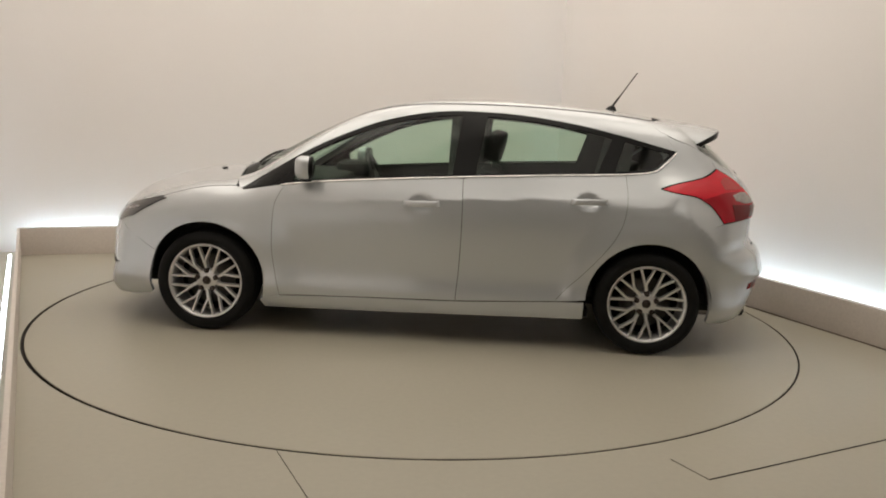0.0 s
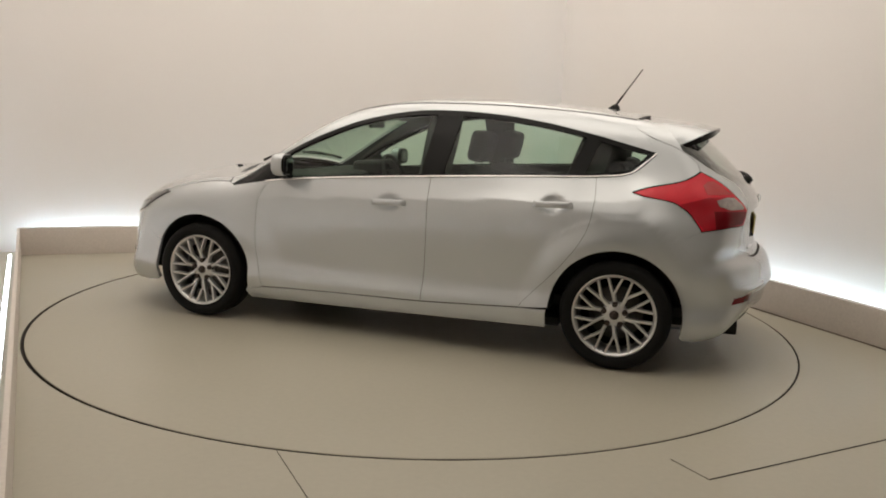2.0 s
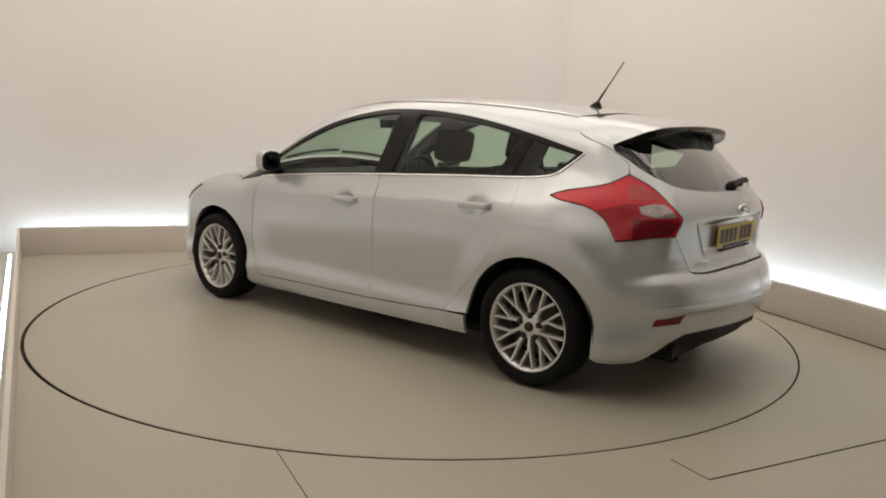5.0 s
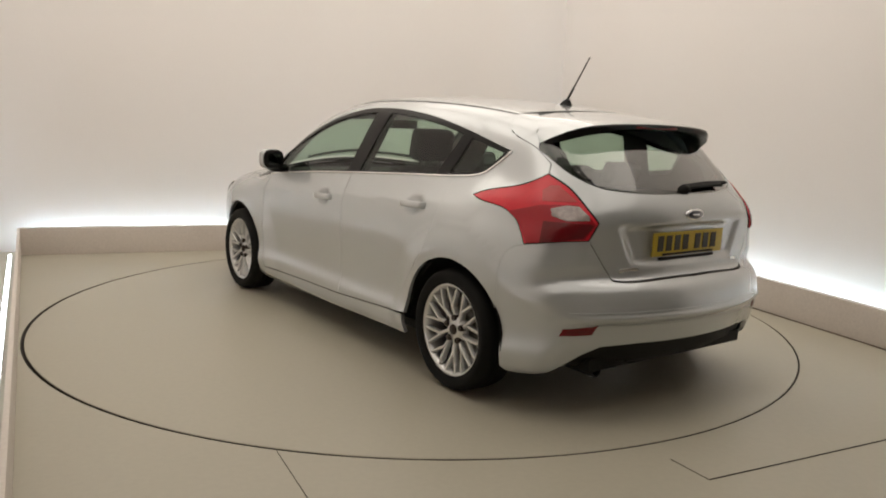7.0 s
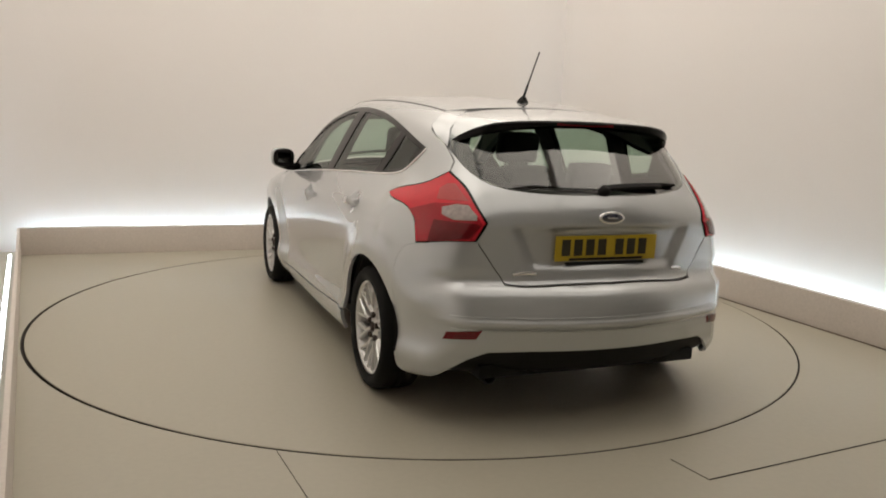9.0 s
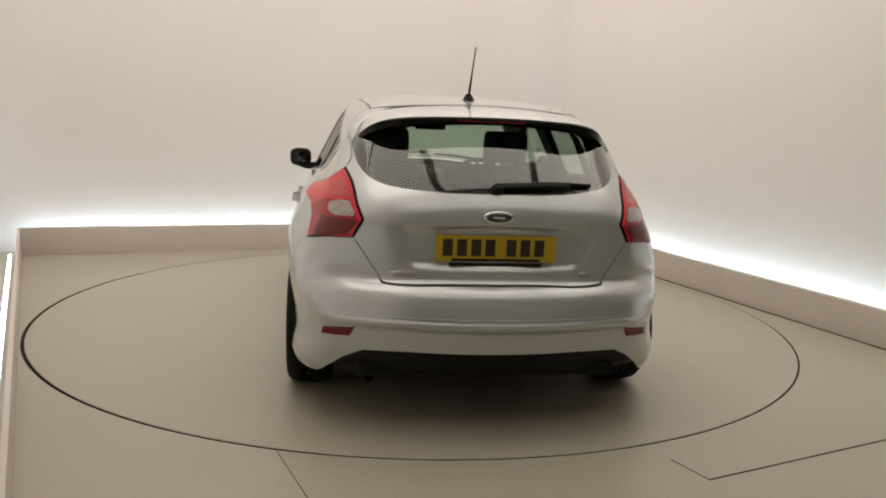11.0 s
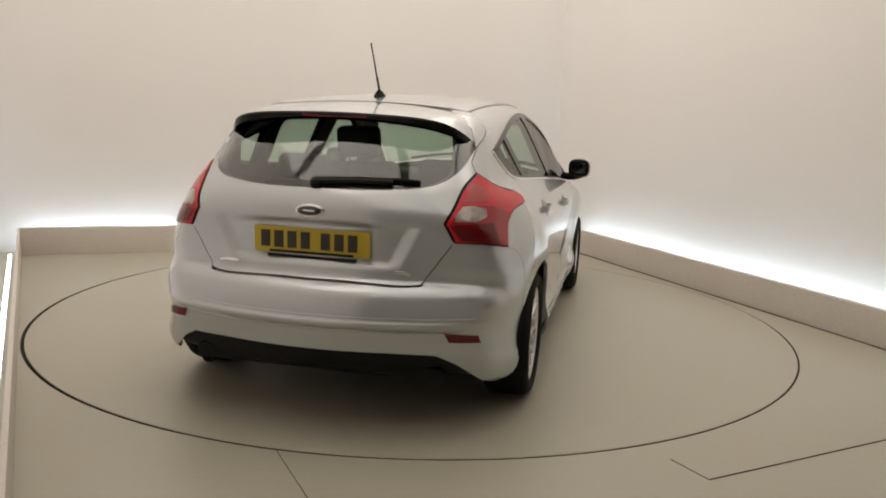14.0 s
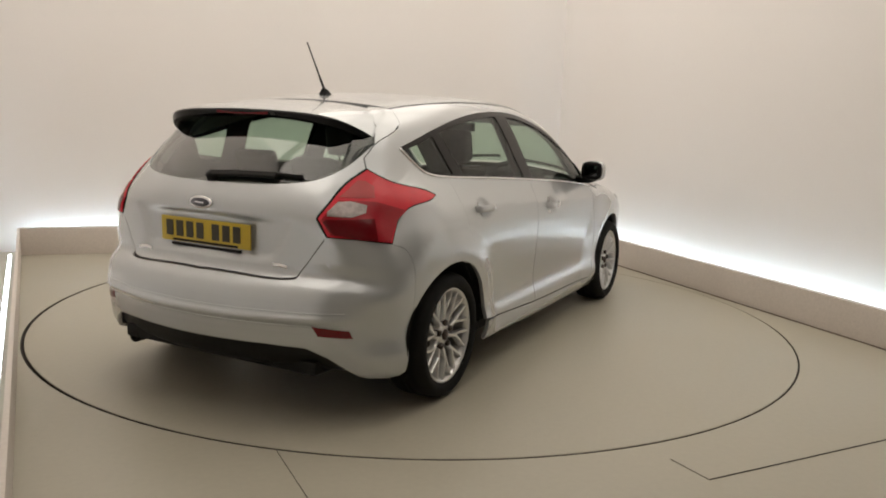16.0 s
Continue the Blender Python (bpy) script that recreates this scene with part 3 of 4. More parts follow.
def bodywork(car):
    ditch, gate_edge, lamp_in, lamp_out, lamp_low, gate_low, ws_edge = (snap(c3(q)) for q in (DITCH, GATE_EDGE, LAMP_IN, LAMP_OUT, LAMP_LOW, GATE_LOW, WS_EDGE))
    lamp_in = np.vstack([lamp_in, gate_low[:1]])
    dlo_bot, dlo_top = s3(DLO_BOT), s3(DLO_TOP)
    gap_a, gap_b, gap_c = s3(GAP_A), s3(GAP_B), s3(GAP_C)
    bot_at = lambda x0, x1: np.array([p for p in dlo_bot if min(x0, x1) < p[0] < max(x0, x1)])
    # doors
    for door in panel("front_door", np.vstack([gap_a[::-1], bot_at(0.84, -0.205), gap_b, s3([(0.33, 0.258)], False)]), SIDE, PAINT, car, both=True, step=0.02):
        door["label"] = "silver front door"
    panel("rear_door", np.vstack([gap_b[::-1], bot_at(-0.225, -1.155), gap_c, s3([(-0.5, 0.283)], False)]), SIDE, PAINT, car, "silver rear door", both=True, step=0.02)
    # front wing
    panel("front_wing", np.vstack([gap_a, s3([(0.90, 0.225), (0.985, 0.215)], False), arc(1.324, ARCH_F, 194, 28), s3([(1.80, 0.56), (1.93, 0.635), (1.82, 0.675), (1.70, 0.745), (1.60, 0.805)], False),
                                   s3([(1.60, 0.808), (1.45, 0.852), (1.30, 0.878), (1.16, 0.886)]), bot_at(1.13, 0.86)]), SIDE, PAINT, car, "silver front wing", both=True, gap=0.0006, lift=0.001)
    # dark tubes sunk in the door gaps paint in the shade of the panel lines
    for curve in (gap_a, gap_b, gap_c, s3([(0.87, 0.2455), (0.33, 0.2575), (-0.2, 0.2680), (-0.78, 0.2980)])):
        for sgn in (1, -1):
            v, f = tube(on(curve, SIDE, -0.0075) * [1, sgn, 1], 0.0062, 6)
            mesh_object("door_seal", v, f, SEAM, car, "dark strip in the door gap that stands in for its shade")
    # sill skirt
    panel("sill_skirt", np.vstack([s3([(0.985, 0.211), (0.87, 0.2415)], False), s3([(0.33, 0.2565), (-0.2, 0.2665), (-0.78, 0.2965)]), s3([(-0.955, 0.308), (-0.953, 0.20), (-0.5, 0.188), (0.3, 0.17), (0.965, 0.158)], False)]),
          SIDE, PAINT, car, "silver side skirt", both=True, lift=0.006)
    # rear quarter
    quarter = np.vstack([gap_c[::-1], bot_at(-1.17, -1.34), s3([(-1.468, 1.19)], False), ditch[-1:], gate_edge, lamp_out[::-1], lamp_low[::-1][:, :],
                         s3([(-1.738, 0.789), (-1.678, 0.760), (-1.652, 0.66), (-1.648, 0.468)]), arc(-1.324, ARCH_R, 154, 2), s3([(-0.95, 0.318)], False)])
    panel("rear_quarter", quarter, SIDE, PAINT, car, "silver rear quarter panel", both=True, step=0.022, gap=0.0004, lift=0.001)
    # roof side rail and windscreen pillar
    panel("roof_rail", np.vstack([on(dlo_top, SIDE), on(s3([(1.13, 0.87)], False), SIDE), ws_edge, ditch]), RAIL, PAINT, car, "silver roof side", both=True, step=0.03, gap=0.0015)
    # roof
    roof = np.vstack([[(0.50, 0, 1.4), (0.48, 0.30, 1.37)], ditch, [(-1.365, 0.25, 1.38), (-1.375, 0, 1.39)]])
    panel("roof", mirrored(roof), TOP, PAINT, car, "silver roof", step=0.05)
    strip = np.vstack([ditch + [0, 0.0045, 0], ditch[::-1] - [0, 0.0045, 0]])
    panel("roof_moulding", strip, TOP, BLACK, car, "black roof ditch moulding", both=True, step=0.02, gap=0, lift=0.0015)
    # bonnet
    edge = on(s3([(1.16, 0.890), (1.30, 0.882), (1.45, 0.856), (1.60, 0.812)]), SIDE)
    bonnet = np.vstack([[(1.27, 0, 1), (1.25, 0.35, 1)], edge, [(1.70, 0.80, 0.80), (1.82, 0.735, 0.77), (1.93, 0.645, 0.74), (2.02, 0.51, 0.72), (2.10, 0.22, 0.72), (2.12, 0, 0.72)]])
    panel("bonnet", mirrored(bonnet), TOP, PAINT, car, "silver bonnet", step=0.05, gap=-0.0015)
    cowl = np.vstack([[(1.19, 0, 1.02), (1.16, 0.35, 1.0), (1.10, 0.63, 0.96)], [(1.155, 0.70, 0.9), (1.25, 0.35, 1), (1.265, 0, 1)]])
    panel("cowl", mirrored(cowl), TOP, PLASTIC, car, "dark plastic scuttle", step=0.05, lift=-0.01)
    # front bumper
    nose = np.vstack([[(2.12, 0, 0.722), (2.10, 0.22, 0.722), (2.02, 0.47, 0.71), (1.99, 0.57, 0.638)], on(s3([(1.93, 0.632), (1.80, 0.557)], False), SIDE), on(arc(1.324, ARCH_F + 0.002, 27, -14), SIDE),
                      on(s3([(1.70, 0.20), (1.80, 0.185)], False), SIDE), [(2.0, 0.60, 0.18), (2.15, 0.3, 0.17), (2.17, 0, 0.17)]])
    panel("front_bumper", mirrored(nose), FRONT, PAINT, car, "silver front bumper", step=0.02, gap=-0.003, pivot=1.15)
    panel("front_grille", mirrored([(2.18, 0, 0.50), (2.15, 0.42, 0.49), (2.13, 0.50, 0.40), (2.14, 0.42, 0.26), (2.18, 0, 0.25)]), FRONT, BLACK, car, "black front grille", lift=0.004)
    panel("fog_recess", [(2.03, 0.60, 0.40), (1.93, 0.70, 0.39), (1.87, 0.745, 0.37), (1.93, 0.70, 0.362), (2.03, 0.60, 0.367)], (-0.75, -0.66, 0), BLACK, car, "black recess in the front bumper", both=True, lift=0.003, step=0.03, flange=0.006)
    head = on([(1.565, 0.84, 0.808), (1.65, 0.81, 0.804), (1.744, 0.777, 0.786), (1.86, 0.72, 0.748), (1.96, 0.63, 0.708), (2.03, 0.53, 0.69), (2.03, 0.58, 0.637), (1.94, 0.70, 0.637), (1.80, 0.80, 0.679), (1.67, 0.835, 0.755)] - np.array([0, 0, 0.013]), (-0.5, -0.8, -0.2))
    panel("headlamp", head, (-0.5, -0.8, -0.2), HEADLENS, car, "smoked clear headlamp", both=True, lift=0.008, step=0.02)
    glint = on([(1.74, 0.78, 0.732), (1.82, 0.745, 0.722), (1.89, 0.695, 0.702), (1.89, 0.70, 0.690), (1.82, 0.755, 0.706), (1.75, 0.78, 0.718)], (-0.5, -0.8, -0.2))
    panel("lamp_bowl", glint, (-0.5, -0.8, -0.2), CLEARLENS, car, "clear bowl inside the headlamp", both=True, lift=0.011, step=0.02, flange=0.004)
    # windscreen
    panel("windscreen", mirrored(np.vstack([[(1.18, 0, 1.03), (1.15, 0.35, 1.01), (1.10, 0.62, 0.975)], np.array(ws_edge)[6:], [(0.48, 0.30, 1.37), (0.50, 0, 1.4)]])), (-0.5, 0, -0.86), GLASS, car, "clear windscreen", step=0.05, gap=0.005, flange=0.004)
    # side glazing: black frames with the panes set in
    frame_out = np.vstack([dlo_bot, dlo_top])
    up = lambda x: float(np.interp(-x, -spline(DLO_TOP)[::-1][:, 0], spline(DLO_TOP)[::-1][:, 1]))
    dn = lambda x: float(np.interp(-x, -spline(DLO_BOT)[:, 0], spline(DLO_BOT)[:, 1]))

    def pane(x0, x1, lean0=0.0, lean1=0.0, top=0.026, low=0.012):
        """A pane between two pillars, x0 ahead of x1; lean: how far the pillar moves back to the top."""
        xs = np.linspace(x0, x1, 14)
        lowp = [(x, dn(x) + low) for x in xs]
        xt = np.linspace(x1 - lean1, x0 - lean0, 14)
        return s3(lowp + [(x, max(up(x) - top, dn(x) + low + 0.004)) for x in xt], False)

    panes = [pane(0.80, -0.15, 0.0, 0.035), pane(-0.285, -1.00, 0.055, 0.085), pane(-1.115, -1.325, 0.06, 0.05, 0.024, 0.02)]
    panes[0] = s3([(0.80, dn(0.8) + 0.012)] + [(x, dn(x) + 0.012) for x in np.linspace(0.78, -0.15, 12)] + [(x, up(x) - 0.026) for x in np.linspace(-0.185, 0.72, 14)] + [(0.80, up(0.8) - 0.03)], False)
    panes[2] = s3([(-1.10, dn(-1.1) + 0.014), (-1.30, dn(-1.30) + 0.016), (-1.345, 1.094), (-1.425, 1.182), (-1.27, up(-1.27) - 0.026), (-1.16, up(-1.16) - 0.026)], False)
    panel("window_frame", frame_out, SIDE, BLACK, car, "gloss black window surround", both=True, holes=panes, gap=0.0, lift=-0.002, step=0.03)
    for p, nm, g in zip(panes, ("front_door_glass", "rear_door_glass", "quarter_glass"), (GLASS, GLASS, GLASS)):
        panel(nm, p, SIDE, g, car, "tinted side glass", both=True, gap=-0.003, lift=-0.006, flange=0.003, step=0.05)
    # bright strip along the belt
    belt = on(s3(DLO_BOT[1:] + [(-1.40, 1.12), (-1.468, 1.188)]), SIDE, 0.002)
    for sgn in (1, -1):
        v, f = tube(belt * [1, sgn, 1], 0.006, 6)
        mesh_object("belt_strip", v, f, CHROME, car, "bright metal belt strip")
    # tailgate
    glass = [(-1.985, 0, 1.019), (-1.97, 0.20, 1.021), (-1.925, 0.38, 1.032), (-1.865, 0.505, 1.060), (-1.76, 0.575, 1.115), (-1.605, 0.604, 1.203), (-1.55, 0.54, 1.27), (-1.50, 0.40, 1.325), (-1.48, 0, 1.35)]
    glass = np.vstack([c3(glass[:6]), c3(glass[6:])])
    glass = snap(glass)
    gate = np.vstack([glass[:41], snap([(-1.53, 0.55, 1.26), (-1.46, 0.48, 1.315), (-1.38, 0.42, 1.36)]), gate_edge, lamp_in, gate_low[1:]])
    panel("tailgate", mirrored(gate), (0.96, 0, -0.28), PAINT, car, "silver tailgate", step=0.016, gap=0.002)
    panel("rear_window", mirrored(glass), (0.75, 0, -0.66), REARGLASS, car, "dark tinted rear window", step=0.05, gap=0.0, lift=-0.004, flange=0.004)
    bm_edge = mirrored(glass)
    panel("rear_window_border", bm_edge, (0.75, 0, -0.66), BLACK, car, "black border of the rear window", holes=[inset_3d(glass)], gap=0.0, lift=-0.010, step=0.03)
    # a dark tube supplies the shade in the gap between tailgate and bumper
    gate_gap = mirrored(gate_low - [0, 0, 0.004])
    v, f = tube(gate_gap + normals_at(gate_gap) * -0.011, 0.0085, 6)
    mesh_object("tailgate_seal", v, f, SEAM, car, "dark strip under the tailgate that stands in for the gap's shade")
    # tail lamps
    lamp = np.vstack([lamp_out, lamp_in[1:], snap([(-1.87, 0.69, 0.813)]), lamp_low])
    panel("lamp_gasket", lamp, CORNER_REAR, BLACK, car, "black gasket round the tail lamp", both=True, lift=0.003, step=0.03, gap=-0.001)
    for ob in panel("tail_lamp", lamp, CORNER_REAR, RED, car, "red tail lamp with a clear centre", both=True, lift=0.007, step=0.02, gap=0.0045):
        sgn = 1 if sum(v.co.y for v in ob.data.vertices) > 0 else -1
        for nm, mat, lab, lift, pts in (
                ("lower_lens", REDLOW, "deep red lower lens", 0.0085, [(-1.60, 0.775, 0.925), (-1.735, 0.695, 0.968), (-1.80, 0.66, 0.972), (-1.87, 0.60, 0.975), (-1.925, 0.575, 0.925), (-1.945, 0.56, 0.893), (-1.935, 0.612, 0.832), (-1.742, 0.785, 0.800), (-1.705, 0.785, 0.855), (-1.66, 0.775, 0.895)]),
                ("brake_lens", DARKRED, "dark red brake lens", 0.0105, [(-1.775, 0.715, 0.900), (-1.85, 0.66, 0.900), (-1.935, 0.580, 0.898), (-1.942, 0.566, 0.887), (-1.932, 0.618, 0.836), (-1.79, 0.745, 0.808)]),
                ("reversing_lens", CLEARLENS, "clear reversing lens", 0.011, [(-1.79, 0.69, 0.955), (-1.835, 0.635, 0.972), (-1.875, 0.598, 0.970), (-1.925, 0.58, 0.930), (-1.932, 0.585, 0.912), (-1.87, 0.67, 0.908), (-1.81, 0.70, 0.925)]),
                ("upper_lens", PINK, "frosted indicator lens", 0.0085, [(-1.715, 0.675, 1.030), (-1.735, 0.645, 1.052), (-1.765, 0.622, 1.055), (-1.865, 0.600, 0.988), (-1.80, 0.65, 0.985), (-1.735, 0.69, 0.985)])):
            v, f, n = lay(np.array(pts), CORNER_REAR, step=0.015, gap=0.0, lift=lift, flange=0.004)
            flip = np.array([1, sgn, 1])
            mesh_object(nm, np.array(v) * flip, f if sgn > 0 else [t[::-1] for t in f], mat, ob, lab, normals=np.array(n) * flip)
    # rear bumper
    bumper = np.vstack([gate_low[::-1][:-1] - [0, 0, 0.010], gate_low[:1], snap([(-1.87, 0.69, 0.809)]), on(s3([(-1.742, 0.786), (-1.68, 0.757), (-1.655, 0.66), (-1.65, 0.472)]), SIDE), on(arc(-1.324, ARCH_R + 0.002, 154, 194), SIDE),
                        on(s3([(-1.70, 0.20), (-1.80, 0.20)], False), SIDE), [(-1.90, 0.762, 0.225), (-1.945, 0.715, 0.265), (-1.99, 0.65, 0.315), (-2.038, 0.57, 0.356), (-2.09, 0.38, 0.364), (-2.115, 0.20, 0.364), (-2.12, 0, 0.364)]])
    panel("rear_bumper", mirrored(bumper), REAR, PAINT, car, "silver rear bumper", step=0.013, gap=-0.003, pivot=-1.15)
    diff = np.vstack([[(-2.13, 0, 0.364), (-2.13, 0.20, 0.364), (-2.11, 0.38, 0.364), (-2.06, 0.57, 0.356)], [(-2.0, 0.64, 0.315), (-1.95, 0.69, 0.265), (-1.92, 0.72, 0.225)], [(-2.0, 0.40, 0.235), (-2.05, 0, 0.235)]])
    panel("diffuser", mirrored(diff), REAR, PLASTIC, car, "dark plastic rear diffuser", lift=-0.035, gap=-0.02, step=0.03)
    panel("rear_reflector", [(-1.955, 0.742, 0.438), (-2.035, 0.598, 0.456), (-2.021, 0.622, 0.411), (-1.94, 0.750, 0.402)], CORNER_REAR, DARKRED, car, "red reflector in the bumper", both=True, lift=0.004, step=0.02, flange=0.006)


def inset_3d(half):
    """The clear opening of the rear window, as a closed outline."""
    full = mirrored(half)
    c = np.array([full[:, 0].mean(), 0, 1.18])
    q = full.copy()
    q[:, 1] *= 0.965 - 0.09 * ease(1.07, 1.19, q[:, 2])
    q[:, 2] = np.where(q[:, 2] < 1.18, q[:, 2] + 0.009, q[:, 2] - 0.035)
    return q


bodywork(CAR)


def wheel(car, x, sgn):
    root = new("wheel")
    root.parent = car
    root.location = (x, sgn * (0.818 if x > 0 else 0.785), HUB)
    root.rotation_euler = (0, 0, 0 if sgn > 0 else math.pi)
    tagged(root, "black tyre on a silver multi-spoke alloy rim")
    R = HUB
    v, f = lathe([(0.222, -0.09), (0.235, -0.105), (0.27, -0.112), (R - 0.022, -0.106), (R - 0.006, -0.088), (R, -0.06), (R, -0.022), (R - 0.006, -0.02), (R - 0.006, -0.014), (R, -0.012), (R, 0.012), (R - 0.006, 0.014), (R - 0.006, 0.02), (R, 0.022), (R, 0.06), (R - 0.006, 0.088), (R - 0.022, 0.106), (0.27, 0.112), (0.240, 0.105), (0.228, 0.092), (0.222, 0.085)], 64)
    mesh_object("tyre", v, [t[::-1] for t in f], RUBBER, root, "black rubber tyre")
    v, f = lathe([(0.20, -0.09), (0.226, -0.09), (0.220, -0.06), (0.206, 0.0), (0.208, 0.066), (0.214, 0.082), (0.224, 0.094), (0.230, 0.094), (0.230, 0.080)], 64)
    mesh_object("rim", v, f, ALLOY, root, "silver alloy rim")
    v, f = lathe([(0.001, -0.02), (0.15, -0.02), (0.15, 0.0), (0.001, 0.0)], 40)
    mesh_object("brake_disc", v, [t[::-1] for t in f], DISC, root, "grey steel brake disc")
    v, f = lathe([(0.001, -0.09), (0.21, -0.09), (0.21, -0.075), (0.001, -0.075)], 40)
    mesh_object("wheel_well_plate", v, [t[::-1] for t in f], PLASTIC, root, "dark backing")
    v, f = lathe([(0.001, 0.070), (0.030, 0.069), (0.052, 0.066), (0.064, 0.060), (0.072, 0.03)], 40)
    mesh_object("hub", v, [t[::-1] for t in f], ALLOY, root, "silver wheel hub")
    v, f = lathe([(0.001, 0.081), (0.023, 0.079), (0.026, 0.070)], 30)
    mesh_object("centre_cap", v, [t[::-1] for t in f], NUT, root, "dark centre cap")

    def bar(a, b, w0, w1, d0, d1):
        """A spoke from polar point a to b (radius, degrees)."""
        pa = Vector((a[0] * math.cos(radians(a[1])), 0, a[0] * math.sin(radians(a[1]))))
        pb = Vector((b[0] * math.cos(radians(b[1])), 0, b[0] * math.sin(radians(b[1]))))
        d = (pb - pa).normalized()
        s = Vector((-d.z, 0, d.x))
        bm = bmesh.new()
        rows = []
        for p, w, y in ((pa, w0, d0), ((pa + pb) / 2, (w0 + w1) / 2, (d0 + d1) / 2 + 0.002), (pb, w1, d1)):
            rows.append([bm.verts.new(p + s * k * w + Vector((0, y + h, 0))) for k, h in ((-0.5, -0.03), (-0.5, -0.006), (-0.32, 0), (0.32, 0), (0.5, -0.006), (0.5, -0.03))])
        for r0, r1 in zip(rows, rows[1:]):
            for i in range(5):
                bm.faces.new((r0[i], r0[i + 1], r1[i + 1], r1[i]))
        bmesh.ops.recalc_face_normals(bm, faces=bm.faces[:])
        return bm

    for k in range(10):
        a = 36 * k + 18
        bm = bar((0.055, a), (0.125, a - 5), 0.023, 0.018, 0.062, 0.078)
        for q in (bar((0.118, a - 4), (0.214, a + 9), 0.016, 0.015, 0.077, 0.088), bar((0.055, a + 4), (0.214, a - 12), 0.016, 0.015, 0.064, 0.088)):
            me = bpy.data.meshes.new("tmp")
            q.to_mesh(me)
            q.free()
            bm.from_mesh(me)
            bpy.data.meshes.remove(me)
        part("spoke", bm, ALLOY, root)
    for k in range(5):
        a = radians(72 * k + 90)
        v, f = lathe([(0.001, 0.078), (0.013, 0.079), (0.0155, 0.076), (0.016, 0.045)], 12)
        o = mesh_object("wheel_nut", v, [t[::-1] for t in f], NUT, root, "dark wheel nut")
        o.location = (0.060 * math.cos(a), 0, 0.060 * math.sin(a))
    return root


def wheels(car):
    for x in (1.324, -1.324):
        for sgn in (1, -1):
            wheel(car, x, sgn)
            # dark liner over the wheel
            vs, fs = [], []
            t = np.radians(np.linspace(-2, 182, 30))
            for a in t:
                for y in (0.60, 0.865):
                    vs.append((x + 0.37 * math.cos(a), sgn * y, HUB + 0.37 * math.sin(a)))
            for i in range(29):
                fs.append((2 * i, 2 * i + 1, 2 * i + 3, 2 * i + 2))
            o = len(vs)
            vs += [(x + 0.37 * math.cos(a), sgn * 0.60, HUB + 0.37 * math.sin(a)) for a in t]
            fs.append(tuple(range(o, o + 30)))
            mesh_object("arch_liner", vs, fs, PLASTIC, car, "dark wheel arch liner")
    part("underbody", block((2.0, 1.5, 0.05), (0, 0, 0.20), 0.01), PLASTIC, car, "dark underbody")
    part("underbody", block((3.9, 1.14, 0.06), (-0.02, 0, 0.25), 0.01), PLASTIC, car, "dark underbody")


wheels(CAR)


# ---- fittings of the car ----
def stroke(path, wide, thick, mat, name, parent, label="", up=None):
    """A flat rounded bar along a path, wide across and thick off the skin."""
    q = [Vector(p) for p in path]
    vs, fs = [], []
    for i, p in enumerate(q):
        d = (q[min(i + 1, len(q) - 1)] - q[max(i - 1, 0)]).normalized()
        nrm = Vector(up) if up else Vector(normals_at(np.array([p]))[0])
        s = d.cross(nrm).normalized()
        for a, b in ((-1, 0), (-1, 0.6), (-0.7, 1), (0.7, 1), (1, 0.6), (1, 0)):
            vs.append(p + s * a * wide / 2 + nrm * b * thick)
    for i in range(len(q) - 1):
        for k in range(5):
            fs.append((i * 6 + k, i * 6 + k + 1, i * 6 + k + 7, i * 6 + k + 6))
    e = (len(q) - 1) * 6
    fs += [tuple(range(6))[::-1], tuple(range(e, e + 6))]
    ob = mesh_object(name, vs, fs, mat, parent, label)
    ob.data.set_sharp_from_angle(angle=radians(50))
    return ob


